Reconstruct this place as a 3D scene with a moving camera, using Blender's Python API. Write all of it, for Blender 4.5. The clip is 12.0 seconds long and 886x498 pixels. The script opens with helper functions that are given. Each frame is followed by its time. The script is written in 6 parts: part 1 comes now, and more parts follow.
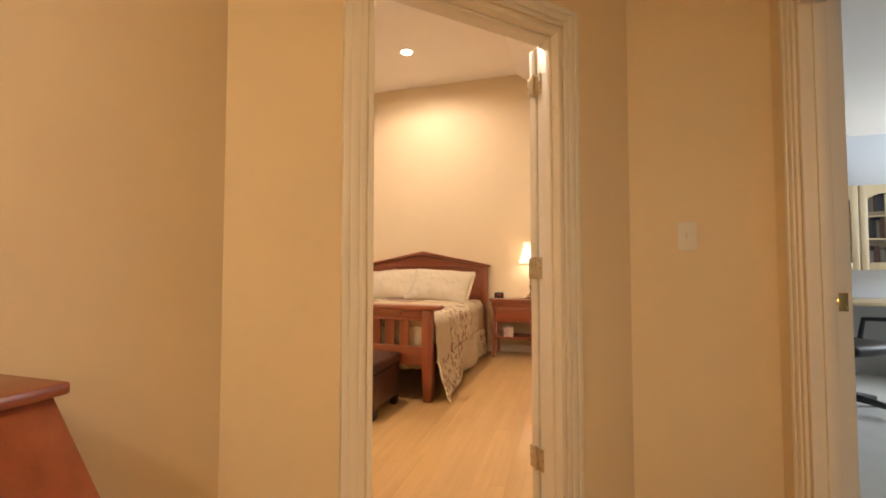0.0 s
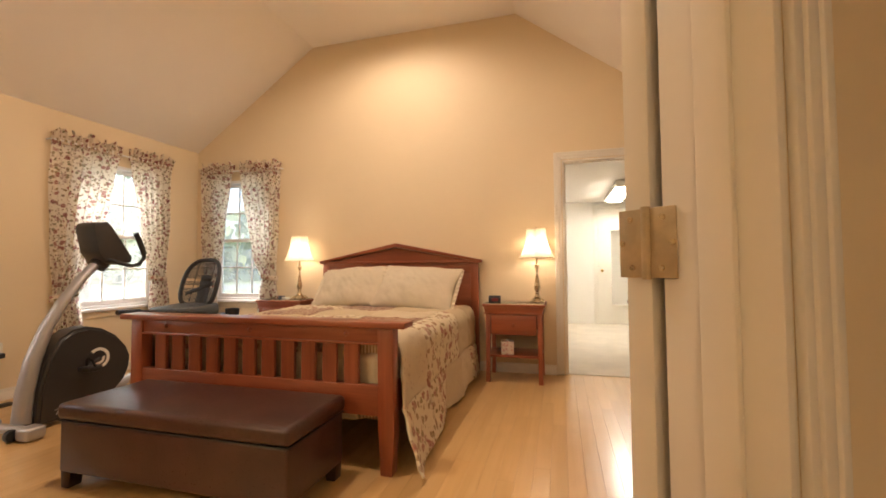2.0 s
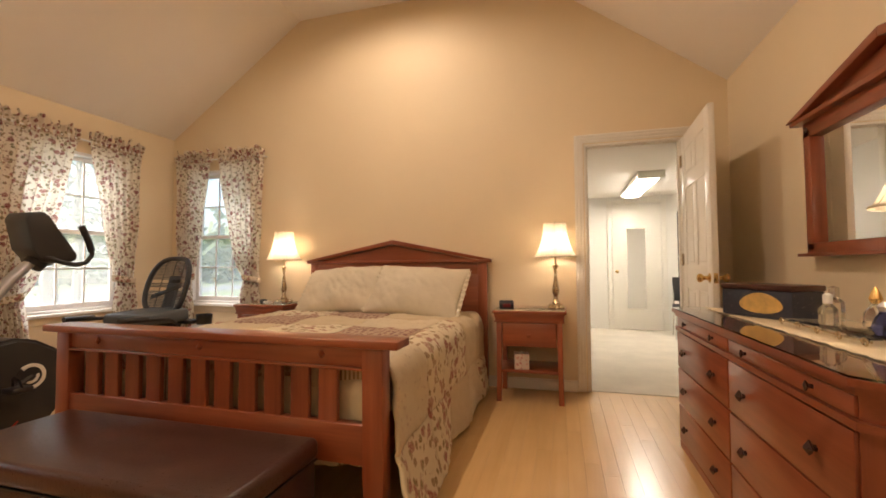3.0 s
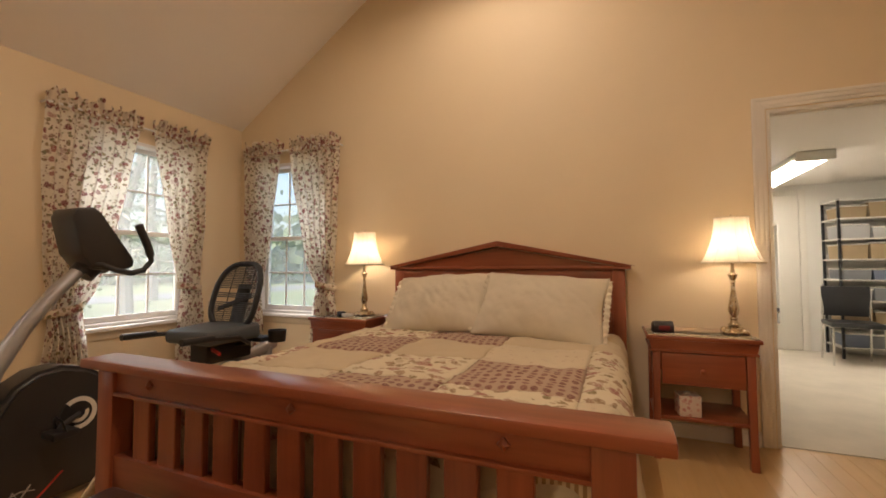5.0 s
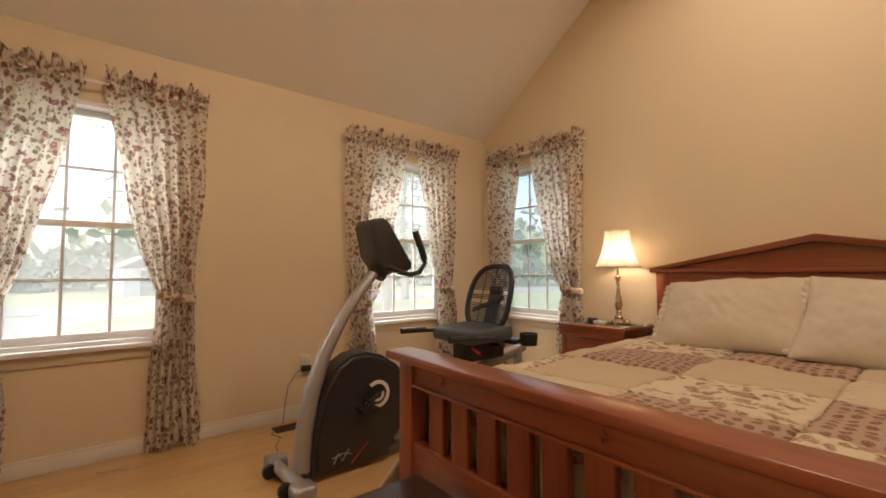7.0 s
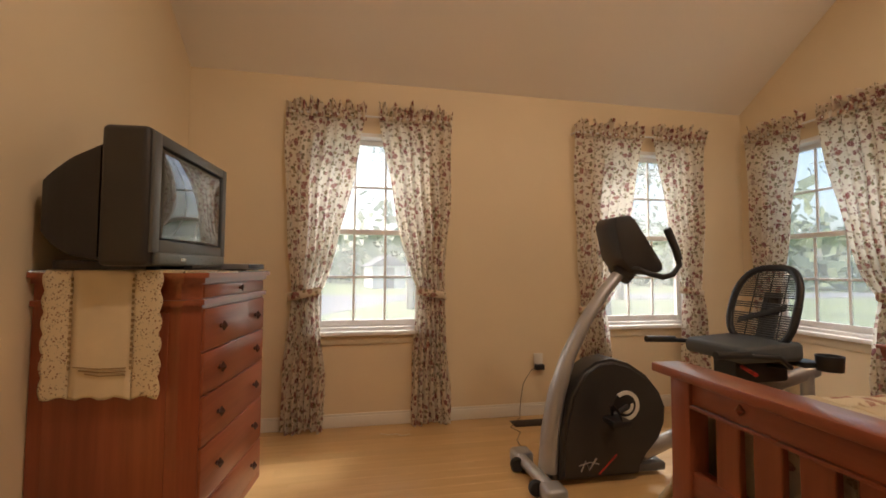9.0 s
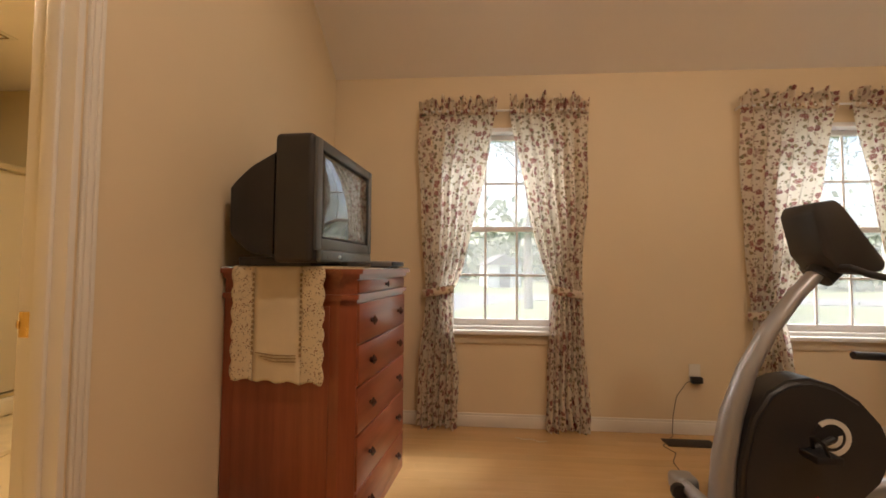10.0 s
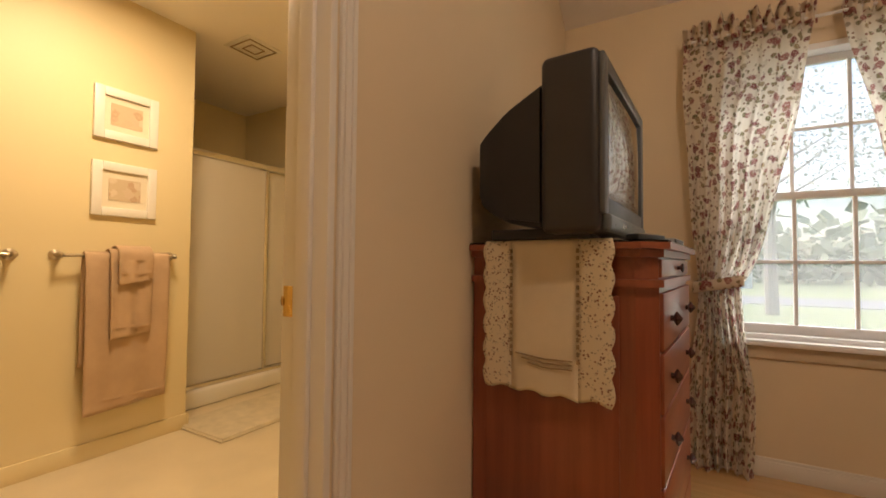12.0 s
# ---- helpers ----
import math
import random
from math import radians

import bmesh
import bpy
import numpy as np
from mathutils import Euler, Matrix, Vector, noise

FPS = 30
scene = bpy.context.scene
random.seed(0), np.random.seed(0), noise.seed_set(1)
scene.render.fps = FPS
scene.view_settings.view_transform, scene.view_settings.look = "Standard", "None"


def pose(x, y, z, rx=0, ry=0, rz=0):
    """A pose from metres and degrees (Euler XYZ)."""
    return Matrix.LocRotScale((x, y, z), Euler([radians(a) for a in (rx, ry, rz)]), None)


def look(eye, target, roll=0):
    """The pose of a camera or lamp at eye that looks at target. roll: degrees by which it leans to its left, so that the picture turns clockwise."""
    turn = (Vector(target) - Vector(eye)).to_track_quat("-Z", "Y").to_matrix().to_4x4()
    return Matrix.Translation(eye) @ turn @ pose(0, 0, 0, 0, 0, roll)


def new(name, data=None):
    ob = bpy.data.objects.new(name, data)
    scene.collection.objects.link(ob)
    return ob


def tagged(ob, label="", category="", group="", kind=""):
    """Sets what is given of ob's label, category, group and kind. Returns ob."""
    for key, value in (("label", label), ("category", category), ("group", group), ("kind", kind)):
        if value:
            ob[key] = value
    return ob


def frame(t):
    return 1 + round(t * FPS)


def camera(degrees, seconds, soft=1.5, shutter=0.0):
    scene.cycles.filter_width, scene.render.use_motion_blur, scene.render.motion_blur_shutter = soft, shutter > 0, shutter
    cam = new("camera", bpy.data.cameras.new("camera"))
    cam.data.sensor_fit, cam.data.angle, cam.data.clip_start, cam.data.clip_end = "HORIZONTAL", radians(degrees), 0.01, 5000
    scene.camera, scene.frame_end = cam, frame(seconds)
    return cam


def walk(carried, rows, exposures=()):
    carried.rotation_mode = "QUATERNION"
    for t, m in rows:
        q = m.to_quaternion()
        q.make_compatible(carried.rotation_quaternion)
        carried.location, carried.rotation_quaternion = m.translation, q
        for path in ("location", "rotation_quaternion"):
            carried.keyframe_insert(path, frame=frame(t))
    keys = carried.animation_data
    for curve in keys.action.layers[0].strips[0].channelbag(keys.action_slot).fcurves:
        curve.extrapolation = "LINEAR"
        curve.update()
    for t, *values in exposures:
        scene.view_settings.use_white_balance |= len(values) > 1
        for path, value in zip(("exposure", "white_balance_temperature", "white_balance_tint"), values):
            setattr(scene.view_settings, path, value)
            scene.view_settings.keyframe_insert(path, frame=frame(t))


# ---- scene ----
cam = camera(93.0, 12.0, soft=1.7)
PATH = [
    (0, (0.155, 0.024, 1.078), (-0.43, 1.935, 1.158), -0.0),
    (0.5, (0.089, 0.342, 1.073), (-0.48, 2.258, 1.15), -0.4),
    (1, (0.058, 0.653, 1.052), (-0.491, 2.575, 1.129), -0.1),
    (1.4, (0.016, 0.877, 1.037), (-0.526, 2.801, 1.115), -0.2),
    (2, (-0.1, 1.234, 1.042), (-0.638, 3.159, 1.118), -0.5),
    (2.5, (-0.168, 1.497, 1.034), (-0.708, 3.421, 1.114), -0.4),
    (4.3, (-0.671, 2.185, 1.083), (-1.231, 4.104, 1.156), -0.5),
    (4.5, (-0.747, 2.218, 1.092), (-1.33, 4.129, 1.173), -0.2),
    (5, (-0.941, 2.286, 1.082), (-1.698, 4.135, 1.167), -0.2),
    (5.5, (-1.076, 2.325, 1.086), (-2.045, 4.073, 1.176), -0.3),
    (6, (-1.151, 2.343, 1.089), (-2.315, 3.968, 1.178), -0.1),
    (6.5, (-1.22, 2.33, 1.089), (-2.588, 3.787, 1.185), -0.2),
    (7, (-1.23, 2.308, 1.073), (-2.79, 3.555, 1.18), -0.2),
    (8.8, (-1.337, 2.172, 1.091), (-3.273, 2.661, 1.189), 0.2),
    (9, (-1.341, 2.153, 1.09), (-3.301, 2.538, 1.187), 0.3),
    (9.5, (-1.369, 2.118, 1.081), (-3.364, 2.236, 1.177), 0.3),
    (10, (-1.437, 2.035, 1.081), (-3.429, 1.884, 1.17), 0.5),
    (10.5, (-1.535, 1.927, 1.083), (-3.495, 1.536, 1.161), 0.6),
    (11, (-1.621, 1.829, 1.073), (-3.53, 1.236, 1.147), 0.7),
    (11.5, (-1.725, 1.743, 1.047), (-3.565, 0.963, 1.111), 0.7),
    (12, (-1.808, 1.624, 1.012), (-3.548, 0.64, 1.079), 0.5),
]
EXPOSURES = [(0.0, 3.5), (1.4, 3.3), (2.5, 3.1), (4.3, 2.6), (5.5, 2.55), (7.0, 2.65), (9.2, 2.55), (10.5, 2.65), (12.0, 2.45)]
walk(cam, [(t, look(eye, target, roll)) for t, eye, target, roll in PATH], EXPOSURES)

# ---- world, sun and lamps ----
world = bpy.data.worlds.new("sky")
scene.world = world
world.use_nodes = True
sky = world.node_tree.nodes.new("ShaderNodeTexSky")
sky.sky_type = "NISHITA"
sky.sun_disc = False
sky.sun_elevation, sky.sun_rotation = radians(38), radians(215)
sky.dust_density = 4.0
world.node_tree.links.new(sky.outputs[0], world.node_tree.nodes["Background"].inputs[0])
world.node_tree.nodes["Background"].inputs[1].default_value = 0.067

WARM = (1.0, 0.77, 0.60)


def lamp(name, kind, place, power, colour=WARM, size=0.05, target=None, spot=None, blend=0.8, size_y=None):
    data = bpy.data.lights.new(name, kind)
    data.energy, data.color = power, colour
    if kind == "AREA":
        data.size = size
        if size_y:
            data.shape, data.size_y = "RECTANGLE", size_y
    elif kind == "SUN":
        data.angle = size
    else:
        data.shadow_soft_size = size
    if kind == "SPOT":
        data.spot_size, data.spot_blend = radians(spot), blend
    ob = new(name, data)
    ob.matrix_world = look(place, target) if target else Matrix.Translation(place)
    return ob


lamp("sun", "SUN", (0, 0, 30), 0.5, (1.0, 0.97, 0.93), radians(14), target=(12, -9, 14))
# The second can is unseen; its place and power were set for brightness.
CANS = [(-1.631, 4.429), (-1.631, 2.70)]
for (cx, cy), watts in zip(CANS, (9.0, 15.0)):
    lamp("can_bulb", "SPOT", (cx, cy, 3.505), watts, WARM, 0.06, target=(cx, cy, 0), spot=172, blend=0.5)
lamp("bedside_bulb", "POINT", (-0.312, 5.185, 1.19), 0.65, WARM, 0.04)
lamp("bedside_bulb", "POINT", (-2.825, 5.205, 1.19), 0.65, WARM, 0.04)
lamp("dresser_bulb", "POINT", (0.745, 3.185, 1.28), 0.65, WARM, 0.04)
lamp("closet_tube", "AREA", (0.75, 7.75, 1.985), 1.8, (1.0, 0.86, 0.70), 0.2, target=(0.75, 7.75, 0), size_y=1.3)
# Bathroom lamp is unseen, added to brighten the room beyond the doorway.
lamp("bath_unseen_bulb", "AREA", (-2.7, -0.2, 2.40), 5.2, (1.0, 0.73, 0.46), 0.3, target=(-2.7, -0.2, 0))
# Hall lamp is unseen: added out of view, its place set for wall brightness.
lamp("hall_unseen_bulb", "AREA", (0.15, -1.25, 2.375), 2.3, (1.0, 0.79, 0.54), 0.3, target=(0.15, -1.25, 0))
# Added unseen lamp that brightens the office; no window is built there.
lamp("office_fill", "AREA", (4.35, 4.3, 1.5), 5, (0.86, 0.93, 1.0), 1.2, target=(0, 4.3, 1.2), size_y=1.4)

# ---- materials ----
MATS = {}


def nodes_of(name):
    m = bpy.data.materials.new(name)
    m.use_nodes = True
    nt = m.node_tree
    MATS[name] = m
    return m, nt, nt.nodes["Principled BSDF"]


def add(nt, kind, **sockets):
    n = nt.nodes.new(kind)
    for k, v in sockets.items():
        n.inputs[k].default_value = v
    return n


def mapped(nt, scale=(1, 1, 1)):
    tc = nt.nodes.new("ShaderNodeTexCoord")
    mp = nt.nodes.new("ShaderNodeMapping")
    mp.inputs["Scale"].default_value = scale
    nt.links.new(tc.outputs["Object"], mp.inputs["Vector"])
    return mp.outputs[0]


def mixed(nt, factor, a, b):
    n = nt.nodes.new("ShaderNodeMix")
    n.data_type = "RGBA"
    for socket, v in ((n.inputs[0], factor), (n.inputs[6], a), (n.inputs[7], b)):
        if isinstance(v, (int, float)):
            socket.default_value = v
        elif isinstance(v, tuple):
            socket.default_value = (*v, 1)
        else:
            nt.links.new(v, socket)
    return n.outputs[2]


def ramp(nt, value, lo, hi):
    n = nt.nodes.new("ShaderNodeMapRange")
    nt.links.new(value, n.inputs[0])
    n.inputs[1].default_value, n.inputs[2].default_value = lo, hi
    return n.outputs[0]


def noise_of(nt, vec, scale, detail=4.0, rough=0.55):
    n = add(nt, "ShaderNodeTexNoise", Scale=scale, Detail=detail, Roughness=rough)
    nt.links.new(vec, n.inputs["Vector"])
    return n.outputs["Fac"]


def bump(nt, bsdf, height, strength, distance):
    b = add(nt, "ShaderNodeBump", Strength=strength, Distance=distance)
    nt.links.new(height, b.inputs["Height"])
    nt.links.new(b.outputs[0], bsdf.inputs["Normal"])


def paint(name, col, rough=0.6, var=0.08, big=1.3, fine=90.0, strength=0.15, metal=0.0, coat=0.0):
    """A painted, moulded or metal surface: broad unevenness, fine grain in the relief and the gloss."""
    m, nt, b = nodes_of(name)
    v = mapped(nt)
    n1, n2 = noise_of(nt, v, big), noise_of(nt, v, fine, 2.0)
    dark = tuple(c * (1 - var) for c in col)
    light = tuple(min(1, c * (1 + var)) for c in col)
    nt.links.new(mixed(nt, ramp(nt, n1, 0.3, 0.7), dark, light), b.inputs["Base Color"])
    r = nt.nodes.new("ShaderNodeMapRange")
    nt.links.new(n2, r.inputs[0])
    r.inputs[3].default_value, r.inputs[4].default_value = max(0.03, rough - 0.07), min(1, rough + 0.07)
    nt.links.new(r.outputs[0], b.inputs["Roughness"])
    b.inputs["Metallic"].default_value = metal
    b.inputs["Coat Weight"].default_value = coat
    if strength:
        bump(nt, b, n2, strength, 0.002)
    return m


def wood(name, dark, light, axis, rough=0.32, coat=0.25, pieces=False, scale=1.0):
    """Wood with its grain along one axis (0, 1 or 2)."""
    m, nt, b = nodes_of(name)
    s = [22.0 * scale] * 3
    s[axis] = 1.3 * scale
    v = mapped(nt, tuple(s))
    info = nt.nodes.new("ShaderNodeObjectInfo")
    shift = nt.nodes.new("ShaderNodeVectorMath")
    shift.operation = "MULTIPLY_ADD"
    comb = nt.nodes.new("ShaderNodeCombineXYZ")
    for i in range(3):
        nt.links.new(info.outputs["Random"], comb.inputs[i])
    nt.links.new(comb.outputs[0], shift.inputs[0])
    shift.inputs[1].default_value = (37, 53, 71)
    nt.links.new(v, shift.inputs[2])
    grain = noise_of(nt, shift.outputs[0], 1.0, 6.0, 0.6)
    broad = noise_of(nt, mapped(nt), 2.2, 2.0)
    c = mixed(nt, ramp(nt, grain, 0.3, 0.72), dark, light)
    c = mixed(nt, ramp(nt, broad, 0.25, 1.3), c, tuple(x * 0.78 for x in dark))
    if pieces:
        hsv = add(nt, "ShaderNodeHueSaturation")
        val = nt.nodes.new("ShaderNodeMapRange")
        nt.links.new(info.outputs["Random"], val.inputs[0])
        val.inputs[3].default_value, val.inputs[4].default_value = 0.95, 1.04
        nt.links.new(val.outputs[0], hsv.inputs["Value"])
        nt.links.new(c, hsv.inputs["Color"])
        c = hsv.outputs[0]
    nt.links.new(c, b.inputs["Base Color"])
    b.inputs["Roughness"].default_value = rough
    b.inputs["Coat Weight"].default_value = coat
    b.inputs["Coat Roughness"].default_value = 0.18
    bump(nt, b, grain, 0.08, 0.001)
    return m


def glow(name, col, strength):
    m, nt, b = nodes_of(name)
    b.inputs["Base Color"].default_value = (*col, 1)
    b.inputs["Emission Color"].default_value = (*col, 1)
    b.inputs["Emission Strength"].default_value = strength
    return m


def glass(name, col=(1, 1, 1), rough=0.0):
    m, nt, b = nodes_of(name)
    b.inputs["Base Color"].default_value = (*col, 1)
    b.inputs["Roughness"].default_value = rough
    b.inputs["Transmission Weight"].default_value = 1.0
    b.inputs["IOR"].default_value = 1.45
    return m


WALL = paint("wall_paint", (0.77, 0.64, 0.44), 0.62, 0.03, 0.8, 160, 0.12)
WHITE = paint("ceiling_paint", (0.88, 0.83, 0.77), 0.75, 0.02, 0.7, 120, 0.18)
TRIM = paint("trim_paint", (0.80, 0.76, 0.68), 0.35, 0.03, 2.0, 60, 0.06)
BATHWALL = paint("bath_paint", (0.74, 0.62, 0.36), 0.5, 0.03, 0.8, 140, 0.1)
CLOSETWALL = paint("closet_paint", (0.80, 0.77, 0.71), 0.7, 0.03, 0.8, 140, 0.1)
OFFICEWALL = paint("office_paint", (0.55, 0.58, 0.62), 0.7, 0.03, 0.8, 140, 0.1)
CARPET = paint("carpet_beige", (0.62, 0.56, 0.47), 0.95, 0.08, 3.0, 260, 0.9)
CARPET2 = paint("carpet_grey", (0.50, 0.50, 0.48), 0.95, 0.08, 3.0, 260, 0.9)
VINYL = paint("bath_floor_vinyl", (0.66, 0.56, 0.38), 0.35, 0.06, 3.0, 40, 0.1)
BOARD = wood("maple_board", (0.60, 0.37, 0.15), (0.72, 0.48, 0.22), 1, 0.28, 0.3, True, 0.7)
SUBFLOOR = paint("subfloor", (0.22, 0.12, 0.05), 0.8)
CHERRY = [wood("cherry_" + a, (0.21, 0.050, 0.021), (0.38, 0.105, 0.046), i) for i, a in enumerate("xyz")]

# ---- mesh helpers ----


def box(bm, x0, y0, z0, x1, y1, z1, b=0.0, seg=2):
    m = Matrix.Translation(((x0 + x1) / 2, (y0 + y1) / 2, (z0 + z1) / 2)) @ Matrix.Diagonal((x1 - x0, y1 - y0, z1 - z0, 1))
    verts = bmesh.ops.create_cube(bm, size=1, matrix=m)["verts"]
    if b:
        edges = list({e for v in verts for e in v.link_edges})
        bmesh.ops.bevel(bm, geom=edges, offset=b, segments=seg, affect="EDGES", profile=0.5)
    return bm


def plan(bm, poly, z0, z1):
    """An upright prism over a plan; z1 is a height or a function of x."""
    top = z1 if callable(z1) else lambda x: z1
    lo = [bm.verts.new((x, y, z0)) for x, y in poly]
    hi = [bm.verts.new((x, y, top(x))) for x, y in poly]
    n = len(poly)
    faces = [bm.faces.new(lo[::-1]), bm.faces.new(hi)]
    faces += [bm.faces.new((lo[i], lo[(i + 1) % n], hi[(i + 1) % n], hi[i])) for i in range(n)]
    bmesh.ops.recalc_face_normals(bm, faces=faces)
    return bm


def prism(bm, poly, axis, a, b, bev=0.0):
    """A polygon in the plane of the other two axes (in order), drawn out along axis from a to b."""
    def at(p, d):
        q = list(p)
        q.insert(axis, d)
        return q
    lo = [bm.verts.new(at(p, a)) for p in poly]
    hi = [bm.verts.new(at(p, b)) for p in poly]
    n = len(poly)
    faces = [bm.faces.new(lo[::-1]), bm.faces.new(hi)]
    faces += [bm.faces.new((lo[i], lo[(i + 1) % n], hi[(i + 1) % n], hi[i])) for i in range(n)]
    bmesh.ops.recalc_face_normals(bm, faces=faces)
    if bev:
        edges = list({e for v in lo + hi for e in v.link_edges})
        bmesh.ops.bevel(bm, geom=edges, offset=bev, segments=2, affect="EDGES", profile=0.5)
    return bm


def tube(bm, pts, r, n=10, flat=1.0):
    pts = [Vector(p) for p in pts]
    rs = r if isinstance(r, (list, tuple)) else [r] * len(pts)
    rings, side = [], None
    for i, p in enumerate(pts):
        d = (pts[min(i + 1, len(pts) - 1)] - pts[max(i - 1, 0)]).normalized()
        if side is None:
            side = d.cross(Vector((0, 0, 1)) if abs(d.z) < 0.9 else Vector((1, 0, 0))).normalized()
        side = (side - d * side.dot(d)).normalized()
        up = d.cross(side)
        rings.append([bm.verts.new(p + (side * math.cos(a) * flat + up * math.sin(a)) * rs[i]) for a in [2 * math.pi * k / n for k in range(n)]])
    faces = []
    for a, b in zip(rings, rings[1:]):
        faces += [bm.faces.new((a[k], a[(k + 1) % n], b[(k + 1) % n], b[k])) for k in range(n)]
    faces += [bm.faces.new(rings[0][::-1]), bm.faces.new(rings[-1])]
    bmesh.ops.recalc_face_normals(bm, faces=faces)
    return bm


def lathe(bm, profile, cx=0.0, cy=0.0, n=24, cap=True):
    rings = [[bm.verts.new((cx + r * math.cos(2 * math.pi * k / n), cy + r * math.sin(2 * math.pi * k / n), z)) for k in range(n)] for r, z in profile]
    faces = []
    for a, b in zip(rings, rings[1:]):
        faces += [bm.faces.new((a[k], a[(k + 1) % n], b[(k + 1) % n], b[k])) for k in range(n)]
    if cap:
        faces += [bm.faces.new(rings[0][::-1]), bm.faces.new(rings[-1])]
    bmesh.ops.recalc_face_normals(bm, faces=faces)
    return bm


def sheet(bm, nu, nv, f, slot=None):
    vs = [[bm.verts.new(f(i / nu, j / nv)) for j in range(nv + 1)] for i in range(nu + 1)]
    for i in range(nu):
        for j in range(nv):
            face = bm.faces.new((vs[i][j], vs[i + 1][j], vs[i + 1][j + 1], vs[i][j + 1]))
            if slot:
                face.material_index = slot((i + 0.5) / nu, (j + 0.5) / nv)
    return bm


def made(name, bm, mats, smooth=35, thick=0.0):
    me = bpy.data.meshes.new(name)
    bm.to_mesh(me)
    bm.free()
    for m in mats if isinstance(mats, (list, tuple)) else [mats]:
        me.materials.append(m)
    if smooth:
        me.shade_smooth()
        me.set_sharp_from_angle(angle=radians(smooth))
    ob = new(name, me)
    if thick:
        mod = ob.modifiers.new("thickness", "SOLIDIFY")
        mod.thickness, mod.offset = thick, 0
    return ob


def part(name, bm, material, parent, label="", smooth=35, thick=0.0):
    ob = made(name, bm, material, smooth, thick)
    ob.parent = parent
    if label:
        ob["label"] = label
    return ob


def thing(name, place, label, category, group="", turn=0.0):
    ob = new(name)
    ob.empty_display_size = 0.1
    ob.matrix_world = pose(*place, 0, 0, turn)
    return tagged(ob, label, category, group)


def structure(name, bm, material, label, category="wall", smooth=35):
    return tagged(made(name, bm, material, smooth), label, category, "", "structure")


def B():
    return bmesh.new()


# ---- the shell ----
XW, XE, YN, YS, EAVE, FLAT = -4.375, 0.975, 5.37, 1.02, 2.44, 3.53
XC1, XC2 = -2.774, -0.489


def vault(x):
    if x < XC1:
        return EAVE + max(0, x - XW) * (FLAT - EAVE) / (XC1 - XW)
    if x > XC2:
        return EAVE + max(0, XE - x) * (FLAT - EAVE) / (XE - XC2)
    return FLAT


def holed(bm, axis, a, b, t0, t1, z0, z1, holes):
    """A wall along axis (0 or 1) from a to b, between t0 and t1 across, with holes (from, to, foot, head)."""
    cuts = sorted({a, b, *[h[0] for h in holes], *[h[1] for h in holes]})
    for p, q in zip(cuts, cuts[1:]):
        spans = [(z0, z1)]
        for h in holes:
            if h[0] <= p and q <= h[1]:
                spans = [(z0, h[2]), (h[3], z1)]
        for lo, hi in spans:
            if hi - lo > 1e-4:
                box(bm, *((p, t0, lo, q, t1, hi) if axis == 0 else (t0, p, lo, t1, q, hi)))
    return bm


WIN_A, WIN_1, WIN_2 = (1.82, 2.62), (4.02, 4.82), (-4.125, -3.345)
SILL, HEAD = 0.65, 2.07
CLOSET = (-0.075, 0.66)
BATH = (-2.43, -1.545)

bm = holed(B(), 0, XW - 0.15, XE + 0.12, YN, YN + 0.12, 0, EAVE, [(*WIN_2, SILL, HEAD), (*CLOSET, 0, 2.03)])
prism(bm, [(XW, EAVE), (XE, EAVE), (XC2, FLAT), (XC1, FLAT)], 1, YN, YN + 0.12)
structure("wall_north", bm, WALL, "tan painted gable wall behind the bed")
bm = holed(B(), 1, YS - 0.12, YN, XW - 0.15, XW, 0, EAVE, [(*WIN_A, SILL, HEAD), (*WIN_1, SILL, HEAD)])
structure("wall_west", bm, WALL, "tan painted wall with two tall windows")
bm = holed(B(), 0, XW, -0.83, YS - 0.12, YS, 0, EAVE, [(*BATH, 0, 2.03)])
prism(bm, [(XW, EAVE), (-0.83, EAVE), (-0.83, FLAT), (XC1, FLAT)], 1, YS - 0.12, YS)
structure("wall_south", bm, WALL, "tan painted wall with the bathroom doorway")
structure("wall_east", box(B(), XE, 2.77, 0, XE + 0.12, YN, EAVE), WALL, "tan painted wall behind the dresser")
JL, JR, OUT = (-0.44, 1.18), (0.125, 1.745), (-0.085, 0.085)
bm = plan(B(), [(-0.77, YS), (-0.83, YS), (-0.83, 0.90), (-0.715, 0.905), JL, (JL[0] + OUT[0], JL[1] + OUT[1])], 0, vault)
plan(bm, [JR, (0.40, 2.02), (1.15, 2.02), (1.15, 2.77), (XE, 2.77), (XE, 2.76), (JR[0] + OUT[0], JR[1] + OUT[1])], 0, vault)
plan(bm, [JL, JR, (JR[0] + OUT[0], JR[1] + OUT[1]), (JL[0] + OUT[0], JL[1] + OUT[1])], 2.03, vault)
structure("wall_diagonal", bm, WALL, "tan painted diagonal wall with the bedroom doorway")
bm = B()
prism(bm, [(XW - 0.15, EAVE - 0.10), (XW, EAVE), (XC1, FLAT), (XC2, FLAT), (XE, EAVE), (XE + 0.12, EAVE - 0.09), (XE + 0.12, EAVE + 0.1), (XC2, FLAT + 0.12), (XC1, FLAT + 0.12), (XW - 0.15, EAVE + 0.1)], 1, YS - 0.12, YN + 0.12)
structure("ceiling", bm, WHITE, "white vaulted ceiling with a flat top", "ceiling", 0)

